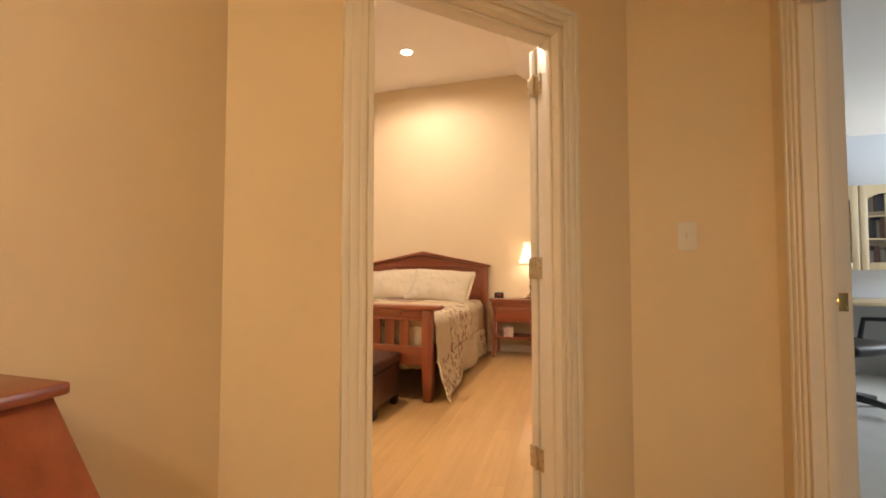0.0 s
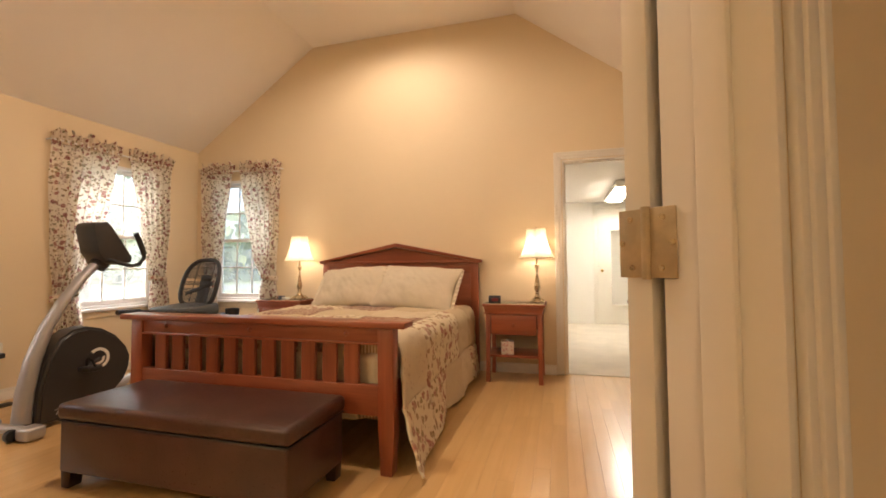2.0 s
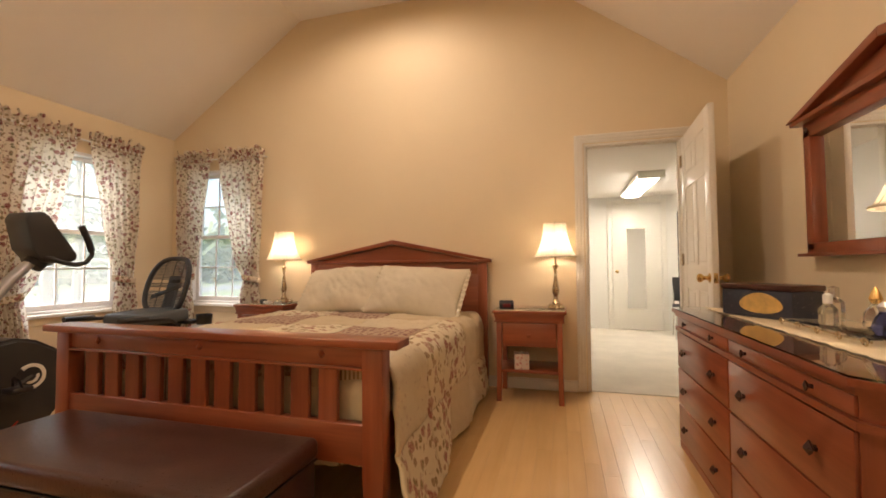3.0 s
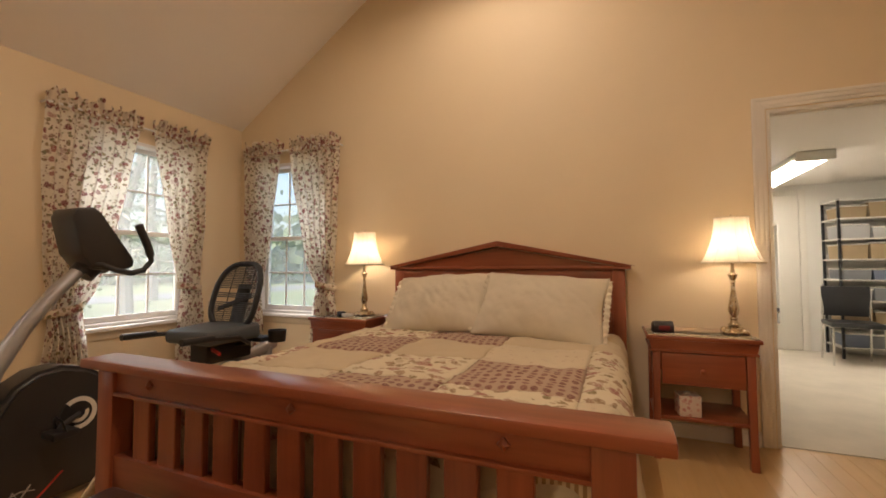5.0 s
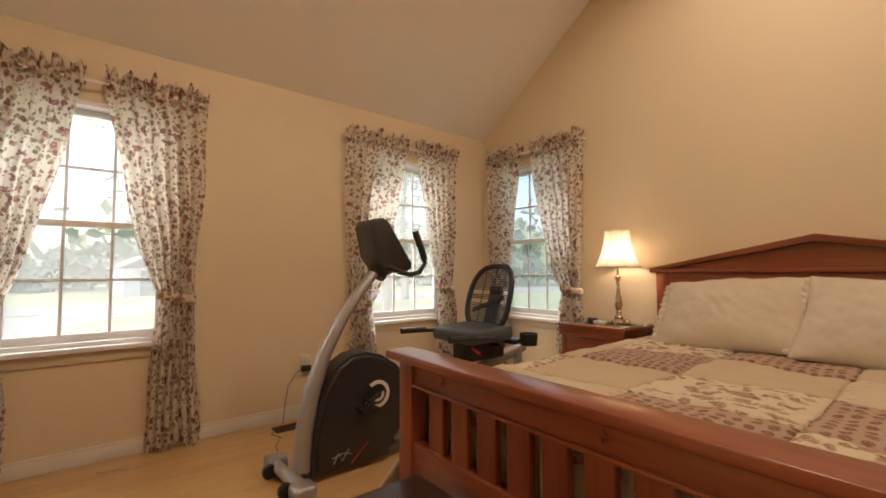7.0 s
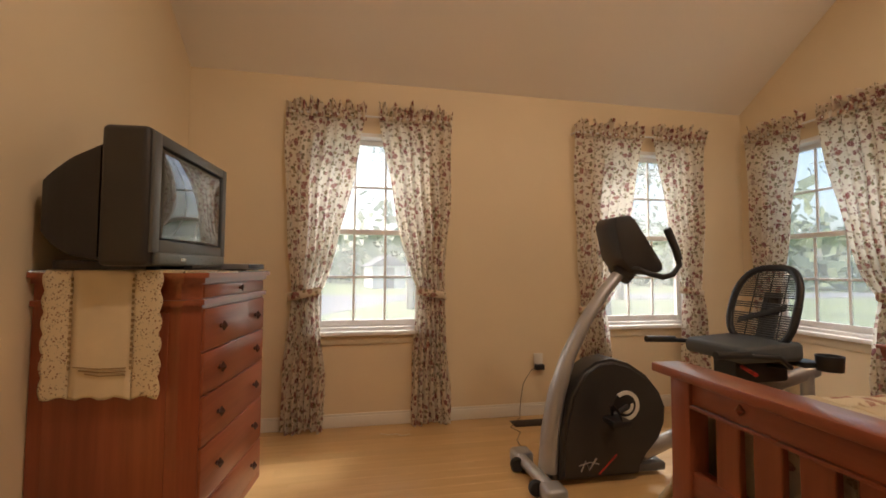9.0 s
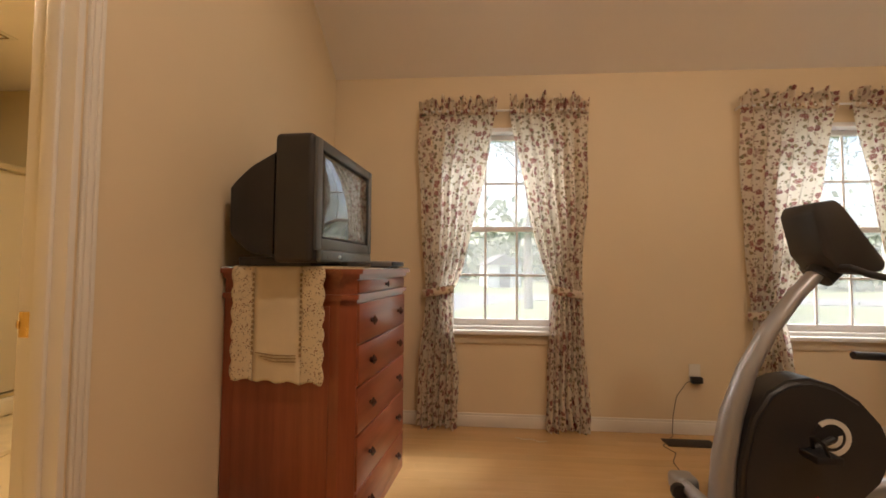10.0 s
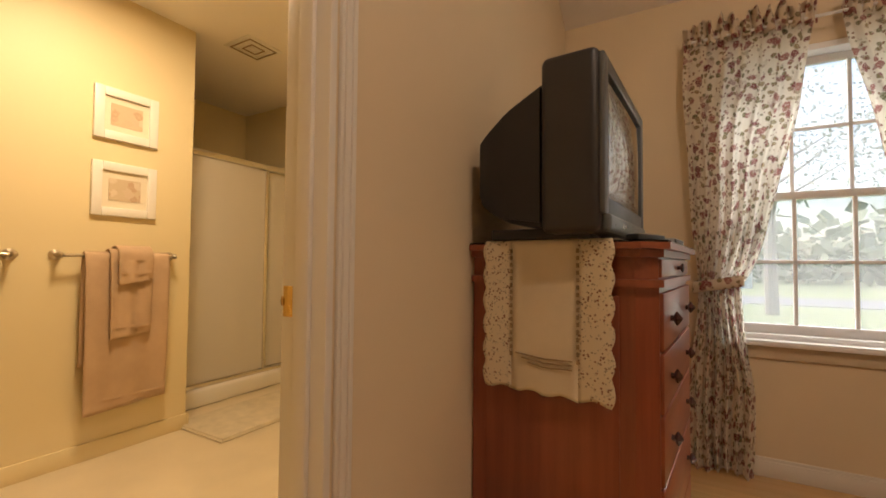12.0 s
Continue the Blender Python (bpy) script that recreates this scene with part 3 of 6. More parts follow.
def window(name, origin, turn, w, label):
    """A double-hung window, six panes over six; local x along the wall, y into the room, z up."""
    h = HEAD - SILL
    ob = new(name)
    tagged(ob, label, "window", "", "structure")
    bm = B()
    for x0, x1 in ((0, 0.03), (w - 0.03, w)):
        box(bm, x0, -0.13, 0, x1, -0.002, h, 0.002)
    box(bm, 0.03, -0.13, h - 0.03, w - 0.03, -0.002, h, 0.002)
    box(bm, 0.03, -0.13, 0, w - 0.03, -0.002, 0.03, 0.002)
    part("window_frame", bm, VINYLWHITE, ob)
    bm = box(B(), -0.045, -0.05, -0.022, w + 0.045, 0.045, 0.006, 0.005)
    part("window_sill", bm, VINYLWHITE, ob)
    part("apron", box(B(), -0.02, 0.0, -0.085, w + 0.02, 0.014, -0.022, 0.004), APRON, ob)
    meet = 0.705
    for nm, z0, z1, y in (("upper_sash", meet - 0.015, h - 0.03, -0.10), ("lower_sash", 0.03, meet + 0.02, -0.065)):
        bm = B()
        s, r = 0.038, 0.045
        for x0, x1 in ((0.03, 0.03 + s), (w - 0.03 - s, w - 0.03)):
            box(bm, x0, y - 0.015, z0, x1, y + 0.015, z1, 0.003)
        box(bm, 0.03 + s, y - 0.0145, z0, w - 0.03 - s, y + 0.0145, z0 + (r if nm == "lower_sash" else 0.035), 0.003)
        box(bm, 0.03 + s, y - 0.0145, z1 - 0.035, w - 0.03 - s, y + 0.0145, z1, 0.003)
        sash = part(nm, bm, VINYLWHITE, ob)
        gx0, gx1, gz0, gz1 = 0.03 + s, w - 0.03 - s, z0 + (r if nm == "lower_sash" else 0.035), z1 - 0.035
        for k in (1, 2):
            xk = gx0 + (gx1 - gx0) * k / 3
            part("muntin", box(B(), xk - 0.008, y - 0.008, gz0, xk + 0.008, y + 0.008, gz1, 0.002, 1), VINYLWHITE, sash)
        zk = (gz0 + gz1) / 2
        part("muntin", box(B(), gx0, y - 0.0075, zk - 0.008, gx1, y + 0.0075, zk + 0.008, 0.002, 1), VINYLWHITE, sash)
        for i in range(3):
            for j in range(2):
                a, b2 = gx0 + (gx1 - gx0) * i / 3, gx0 + (gx1 - gx0) * (i + 1) / 3
                c, d = gz0 + (gz1 - gz0) * j / 2, gz0 + (gz1 - gz0) * (j + 1) / 2
                pane = part("pane", box(B(), a + 0.004, y - 0.002, c + 0.004, b2 - 0.004, y + 0.002, d - 0.004), WINDOWGLASS, sash, smooth=0)
                pane.visible_shadow = False
    ob.matrix_world = Matrix.Translation(origin) @ Matrix.Rotation(radians(turn), 4, "Z")
    return ob


window("window_1", (XW, WIN_A[1], SILL), -90, WIN_A[1] - WIN_A[0], "white double-hung window, six panes over six")
window("window_2", (XW, WIN_1[1], SILL), -90, WIN_1[1] - WIN_1[0], "white double-hung window, six panes over six")
window("window_3", (WIN_2[1], YN, SILL), 180, WIN_2[1] - WIN_2[0], "white double-hung window, six panes over six")

# ---- curtains ----


def curtain_pair(origin, turn, left, right, seed, ltie=0.92, rtie=0.92, lextra=0.0):
    """Two tied-back panels on one rod; local x along the wall to the viewer's right, y into the room; left and right: panel widths."""
    m = Matrix.Translation(origin) @ Matrix.Rotation(radians(turn), 4, "Z")
    total = left + right + 0.10
    rod = thing("curtain_rod", (0, 0, 0), "slim white curtain rod above the window", "curtain rod", "curtain rods")
    part("rod", tube(B(), [(0.0, 0.0, 2.165), (0.0, 0.055, 2.165), (0.02, 0.07, 2.165), (total - 0.02, 0.07, 2.165), (total, 0.055, 2.165), (total, 0.0, 2.165)], 0.008, 8), VINYLWHITE, rod)
    rod.matrix_world = m
    for side, w, tie in ((0, left, ltie), (1, right, rtie)):
        rnd = random.Random(seed + side)
        ph = [rnd.uniform(0, 6.28) for _ in range(6)]
        cur = thing("curtain", (0, 0, 0), "cream rose-print cotton curtain tied back at the side" if tie < 1.0 else "cream rose-print cotton curtain, tied back low", "curtain", "window curtains")

        def inner(z, w=w, tie=tie):
            if z > tie:
                k = (z - tie) / (2.15 - tie)
                return 0.22 + (w - 0.22) * (k ** 0.68)
            k = (tie - z) / tie
            return 0.22 + 0.05 * min(1, k * 1.8)

        def outer(z, tie=tie):
            return 0.05 * math.exp(-((z - tie) / 0.5) ** 2) - 0.01

        def body(u, v, w=w, side=side, ph=ph, tie=tie):
            z = 2.19 - v * 2.180
            a, b = outer(z), inner(z)
            x = a + (b - a) * u
            pinch = math.exp(-((z - tie) / 0.10) ** 2)
            squeeze = 1 - (b - a) / (w + 0.01)
            amp = 0.010 + 0.030 * squeeze
            amp *= 1 - 0.55 * pinch
            y = 0.070 + amp * math.sin(u * 6.28 * 6.5 + ph[0] + 0.6 * math.sin(z * 3 + ph[1])) + 0.35 * amp * math.sin(u * 6.28 * 13 + ph[2] + z * 2)
            y -= 0.016 * pinch
            y += 0.012 * math.sin(z * 2.2 + ph[3]) * (z < tie)
            x += 0.006 * math.sin(z * 9 + ph[4] + u * 5)
            zz = z + 0.012 * math.sin(u * 9 + ph[5]) * (v > 0.97)
            return ((x if side == 0 else total - x), max(y, 0.018), zz)

        part("panel", sheet(B(), 84, 70, body), FLORAL, cur, smooth=180)

        def ruffle(u, v, w=w, side=side, ph=ph):
            x = -0.012 + (w + 0.02) * u
            top = 2.245 + 0.020 * math.sin(u * 31 + ph[0]) + 0.016 * math.sin(u * 53 + ph[1]) + 0.012 * math.sin(u * 87 + ph[4])
            z = 2.135 + (top - 2.135) * v
            flare = abs(v - 0.3) + 0.25
            y = 0.078 + 0.034 * flare * math.sin(u * 6.28 * 11 + ph[2] + 1.5 * v) + 0.014 * flare * math.sin(u * 6.28 * 23 + ph[3])
            return ((x if side == 0 else total - x), max(0.012, y), z)

        part("ruffle", sheet(B(), 120, 8, ruffle), RUFFLEPRINT, cur, "gathered ruffle heading", thick=0.002, smooth=180)
        zt = tie
        cx = (outer(zt) + inner(zt)) / 2
        hw = (inner(zt) - outer(zt)) / 2 + 0.016
        pts = [(cx + hw * math.cos(a), 0.055 + 0.045 * math.sin(a), zt + 0.02 * math.cos(a)) for a in [2 * math.pi * k / 24 for k in range(25)]]
        pts = [((p[0] if side == 0 else total - p[0]), max(0.004, p[1]), p[2]) for p in pts]
        bm = B()
        rows = [[bm.verts.new((p[0], p[1], p[2] + dz)) for p in pts[:-1]] for dz in (-0.028, 0.0, 0.028)]
        for ra, rb in zip(rows, rows[1:]):
            for k in range(24):
                bm.faces.new((ra[k], ra[(k + 1) % 24], rb[(k + 1) % 24], rb[k]))
        part("tieback", bm, RUFFLEPRINT, cur, "tieback band of the same print", thick=0.006, smooth=180)
        cur.matrix_world = m


def curtains_at(m, left, right, seed, **k):
    before = set(scene.objects)
    curtain_pair((0, 0, 0), 0, left, right, seed, **k)
    for o in list(scene.objects):
        if o not in before and o.parent is None:
            o.matrix_world = m


curtains_at(pose(XW, 2.785, 0, 0, 0, -90), 0.51, 0.52, 11)
curtains_at(pose(XW, 4.935, 0, 0, 0, -90), 0.47, 0.58, 23, rtie=0.80)
curtains_at(pose(-3.165, YN, 0, 0, 0, 180), 0.53, 0.46, 37)

# ---- the bed ----
CX, CY, CZ = CHERRY


def bed():
    ob = thing("bed", (-1.775, 3.19, 0), "cherry wood slatted bed with a gabled headboard", "bed", "", -0.8)
    # footboard; local x from the middle, y from the foot
    for s in (-1, 1):
        xo = s * 0.865
        poly = [(xo, 0.725), (xo - s * 0.085, 0.725), (xo - s * 0.082, 0.25), (xo - s * 0.070, 0.0), (xo - s * 0.008, 0.0), (xo + s * 0.004, 0.20), (xo, 0.42)]
        part("foot_post", prism(B(), poly, 1, 0.012, 0.085, 0.004), CZ, ob)
    part("foot_cap", box(B(), -0.935, -0.010, 0.728, 0.935, 0.115, 0.760, 0.006), CX, ob)
    part("foot_rail", box(B(), -0.782, 0.025, 0.652, 0.782, 0.072, 0.728, 0.003), CX, ob)
    part("foot_moulding", box(B(), -0.782, 0.014, 0.640, 0.782, 0.078, 0.652, 0.003), CX, ob)
    part("lower_rail", box(B(), -0.786, 0.022, 0.285, 0.786, 0.074, 0.435, 0.004), CX, ob)
    for i in range(11):
        x = -0.661 + 0.1281 * i
        part("slat", box(B(), x - 0.042, 0.036, 0.432, x + 0.042, 0.060, 0.642, 0.003, 1), CZ, ob)
    for x in (-0.60, 0.0, 0.60):
        bm = lathe(B(), [(0.016, 0), (0.016, 0.006), (0.004, 0.014)], n=4)
        bmesh.ops.transform(bm, matrix=Matrix.Translation((x, 0.025, 0.693)) @ Matrix.Rotation(radians(90), 4, "X"), verts=bm.verts)
        part("peg", bm, CX, ob)
    # side rails
    for s in (-1, 1):
        part("side_rail", box(B(), s * 0.785 - 0.014, 0.086, 0.24, s * 0.785 + 0.014, 2.12, 0.40, 0.004), CY, ob)
    # headboard
    for s in (-1, 1):
        part("head_post", box(B(), s * 0.825 - 0.040, 2.125, 0.0, s * 0.825 + 0.040, 2.172, 1.062, 0.004), CZ, ob)
    part("head_panel", box(B(), -0.786, 2.140, 0.35, 0.786, 2.165, 1.03, 0.003), CX, ob)
    part("head_rail", box(B(), -0.786, 2.128, 0.965, 0.786, 2.170, 1.062, 0.003), CX, ob)
    part("head_cap", box(B(), -0.90, 2.108, 1.062, 0.90, 2.174, 1.086, 0.004), CX, ob)
    part("gable_panel", prism(B(), [(-0.78, 1.086), (0.78, 1.086), (0.0, 1.225)], 1, 2.140, 2.170), CX, ob)
    for s in (-1, 1):
        part("gable_moulding", prism(B(), [(s * 0.925, 1.086), (s * 0.80, 1.086), (0.0, 1.232), (0.0, 1.272)], 1, 2.104, 2.176, 0.003), CX, ob)
    part("mattress", box(B(), -0.77, 0.10, 0.30, 0.77, 2.10, 0.585, 0.06, 4), CREAM, ob, "hidden cream mattress")
    return ob


bed()

# the patchwork comforter: across the bed in u, along it in v
KINDS = [QUILTLIGHT, QUILTFLORAL, QUILTDOTS, QUILTPLAIN, QUILTSTRIPE]
PATCH = {-3: "103301", -2: "313010", -1: "032130", 0: "213201", 1: "120321", 2: "011330", 3: "113013"}


def comforter():
    half, top, drop = 0.845, 0.655, 0.60
    span = half + drop
    y0, y1 = 3.305, 5.13

    def wave(s, y):
        return 0.013 * noise.noise((s * 5.0, y * 5.0, 1.0)) + 0.009 * noise.noise((s * 13, y * 13, 4.0)) + 0.005 * noise.noise((s * 31, y * 24, 7.0))

    def f(u, v):
        s = (u * 2 - 1) * span
        y = y0 + (y1 - y0) * v
        a = abs(s)
        side = 1 if s > 0 else -1
        seam = 0.0
        for k in (-1.15, -0.69, -0.23, 0.23, 0.69, 1.15):
            seam = max(seam, math.exp(-((s - k) / 0.018) ** 2))
        for k in range(1, 5):
            seam = max(seam, math.exp(-((y - y0 - k * 0.40) / 0.018) ** 2))
        puff = wave(s, y) - 0.010 * seam
        r = 0.10
        if a < half - r:
            x, z = a, top + puff + 0.012 * math.cos(a / half * 1.5)
        elif a < half - r + r * math.pi / 2:
            t = (a - half + r) / r
            x, z = half - r + r * math.sin(t) + puff * 0.5, top - r + r * math.cos(t) + puff
        else:
            d = a - (half - r + r * math.pi / 2)
            k = d / drop
            flare = 0.05 + 0.13 * max(0, 1 - (y - y0) / 0.6)
            x = half + (flare * k * k if side > 0 else 1.4 * flare * k) + 0.020 * k * math.sin(y * 10 + 1.3) + puff
            z = top - r - d * (0.96 if side > 0 else 0.9)
            y -= 0.16 * k * max(0, 1 - (y - y0) / 0.5)
        return (-1.745 + side * x, y, max(0.012, z))

    ob = thing("comforter", (0, 0, 0), "tan and cream patchwork comforter with rose and dotted patches", "bedding")
    edges = [-span, -1.15, -0.69, -0.23, 0.23, 0.69, 1.15, span]
    for c, (s0, s1) in enumerate(zip(edges, edges[1:])):
        for row in range(5):
            v0, v1 = row * 0.40 / (y1 - y0), min(1.0, (row + 1) * 0.40 / (y1 - y0))

            def sub(u, v, s0=s0, s1=s1, v0=v0, v1=v1):
                return f(((s0 + (s1 - s0) * u) / span + 1) / 2, v0 + (v1 - v0) * v)
            part("patch", sheet(B(), 26, 26, sub), KINDS[int(PATCH[c - 3][row])], ob, thick=0.016, smooth=180)

    # the foot end hangs down inside the footboard
    for k in range(8):
        def g(u, v, k=k):
            x = ((k + u) / 8 * 2 - 1) * 0.79
            return (-1.745 + x, 3.305 - 0.012 * math.sin(x * 16) - 0.006 * v, 0.652 - 0.42 * v + wave(x, v))
        part("hanging_patch", sheet(B(), 10, 14, g), KINDS[(0, 1, 4, 1, 0, 1, 0, 4)[k]], ob, thick=0.012, smooth=180)
    return ob


comforter()


def pillow(x0, x1, tilt, roll, seed, y=4.905):
    w, h, t = x1 - x0, 0.50, 0.25
    rnd = random.Random(seed)
    a, b = rnd.uniform(0, 6), rnd.uniform(0, 6)
    ob = thing("pillow", ((x0 + x1) / 2, y, 0.665), "plump cream cotton pillow leaning on the headboard", "pillow", "bed pillows")
    bm = B()
    n, m2 = 64, 44
    for s in (1, -1):
        def f(u, v, s=s):
            p, q = u * 2 - 1, v * 2 - 1
            c = 1 + 0.035 * (p * q) ** 2

            ex = (1 - abs(p) ** 2.2) * (1 - abs(q) ** 2.0)
            th = t / 2 * max(0, ex) ** 0.62
            pinch = 1 - 0.05 * (abs(p) ** 6) * (1 - abs(q) ** 2) - 0.03 * abs(q) ** 6
            wrinkle = 0.010 * noise.noise((p * 3 + a, q * 3, b + s)) + 0.016 * math.sin((p + q * 0.6) * 7 + a) * abs(q) ** 2 * max(0, ex)
            wrinkle += (0.007 * noise.noise((p * 9 + q * 5 + a, q * 3 - p * 2, b)) + 0.004 * noise.noise((p * 17 - q * 7, q * 14, a))) * max(0, ex) ** 0.4
            return (p * c * w / 2 * pinch, s * (th + wrinkle * (ex > 0.02)), (q * c * h / 2) * (1 - 0.04 * (1 - abs(p) ** 2) * abs(q) ** 4))
        sheet(bm, n, m2, f)
    bmesh.ops.remove_doubles(bm, verts=bm.verts, dist=0.0008)
    bmesh.ops.recalc_face_normals(bm, faces=bm.faces)
    rot = Matrix.Translation((0, 0, 0.175)) @ Matrix.Rotation(radians(-tilt), 4, "X") @ Matrix.Rotation(radians(roll), 4, "Y")
    bmesh.ops.transform(bm, matrix=rot, verts=bm.verts)
    part("cushion", bm, PILLOWCLOTH, ob, smooth=180)
    for s in (-1, 1):
        bm = B()

        def r(u, v, s=s):
            q = u * 2 - 1
            return (s * (w / 2 - 0.016 + 0.034 * v + 0.004 * math.sin(u * 90)), 0.007 * v * math.sin(u * 60 + a), q * h / 2 * 0.94)
        sheet(bm, 90, 3, r)
        bmesh.ops.transform(bm, matrix=rot, verts=bm.verts)
        part("ruffle", bm, PILLOWCLOTH, ob, "gathered edge ruffle", thick=0.003, smooth=180)
    return ob


pillow(-2.39, -1.71, 46, -5, 5, 4.925)
pillow(-1.75, -0.99, 44, 4, 9, 4.885)

# ---- bench ----


def bench():
    ob = thing("storage_bench", (-1.79, 2.925, 0), "dark brown leather storage bench with short wooden legs", "bench")
    part("body", box(B(), -0.630, -0.222, 0.075, 0.630, 0.222, 0.314, 0.012, 3), LEATHER, ob)
    bm = box(B(), -0.642, -0.234, 0.318, 0.642, 0.234, 0.398, 0.026, 5)
    for v in bm.verts:
        if v.co.z > 0.386:
            k = max(0, 1 - (v.co.x / 0.642) ** 4) * max(0, 1 - (v.co.y / 0.234) ** 4)
            v.co.z += 0.012 * k
    part("lid", bm, LEATHER, ob, "padded leather lid")
    part("lid_seam", box(B(), -0.636, -0.228, 0.313, 0.636, 0.228, 0.319, 0.002), BLACK, ob)
    for sx in (-1, 1):
        for sy in (-1, 1):
            x, y = sx * 0.592, sy * 0.188
            bm = prism(B(), [(x - 0.034, 0.09), (x + 0.034, 0.09), (x + 0.024 + sx * 0.004, 0.0), (x - 0.024 + sx * 0.004, 0.0)], 1, y - 0.03, y + 0.03, 0.004)
            part("leg", bm, WOODLEG, ob)
    return ob


bench()

# ---- nightstands ----


def nightstand(place, w, d, drawers, label):
    """Local x along the front, y from the back to the front is negative; the front faces -y."""
    ob = thing("nightstand", place, label, "nightstand", "bedside nightstands")
    h = 0.69
    part("top", box(B(), -w / 2, -d, h - 0.022, w / 2, 0, h, 0.005), CX, ob)
    part("glass_top", box(B(), -w / 2 + 0.01, -d + 0.01, h + 0.0005, w / 2 - 0.01, -0.01, h + 0.005, 0.001), CLEAR, ob)
    part("moulding", prism(B(), [(-w / 2 + 0.012, h - 0.022), (w / 2 - 0.012, h - 0.022), (w / 2 - 0.026, h - 0.075), (-w / 2 + 0.026, h - 0.075)], 1, -d + 0.012, -0.004, 0.002), CX, ob)
    part("ledge", box(B(), -w / 2 + 0.016, -d + 0.010, h - 0.088, w / 2 - 0.016, -0.004, h - 0.075, 0.003), CX, ob)
    bw = w / 2 - 0.030
    for sx in (-1, 1):
        for y0, y1, sy in ((-d + 0.022, -d + 0.065, -1), (-0.055, -0.012, 1)):
            x = sx * bw
            poly = [(x, h - 0.088), (x - sx * 0.042, h - 0.088), (x - sx * 0.036, 0.20), (x - sx * 0.034, 0.0), (x + sx * 0.005, 0.0), (x + sx * 0.001, 0.14), (x, 0.30)]
            part("leg", prism(B(), poly, 1, y0, y1, 0.003), CZ, ob)
    zt = h - 0.088
    for k in range(drawers):
        z1 = zt - 0.004 - k * 0.20
        dr = part("drawer", box(B(), -bw + 0.046, -d + 0.018, z1 - 0.176, bw - 0.046, -d + 0.040, z1, 0.004), CX, ob)
        bm = lathe(B(), [(0.010, 0), (0.008, 0.010), (0.016, 0.020), (0.016, 0.026), (0.003, 0.032)], n=8)
        bmesh.ops.transform(bm, matrix=Matrix.Translation((0, -d + 0.018, z1 - 0.09)) @ Matrix.Rotation(radians(90), 4, "X"), verts=bm.verts)
        part("knob", bm, CX if drawers == 1 else KNOBWOOD, dr)
    low = zt - 0.18 - 0.20 * (drawers - 1)
    for sx in (-1, 1):
        part("side_panel", box(B(), sx * (bw - 0.022) - 0.008, -d + 0.066, low, sx * (bw - 0.022) + 0.008, -0.056, zt, 0.001), CY, ob)
    part("back_panel", box(B(), -bw + 0.046, -0.034, low, bw - 0.046, -0.022, zt, 0.001), CX, ob)
    if drawers == 1:
        part("shelf", box(B(), -bw + 0.004, -d + 0.03, 0.222, bw - 0.004, -0.02, 0.242, 0.003), CX, ob)
    return ob


nightstand((-0.510, 5.364, 0), 0.550, 0.41, 1, "cherry wood nightstand with drawer and open shelf")
nightstand((-2.92, 5.362, 0), 0.54, 0.40, 2, "cherry wood nightstand with two small drawers")


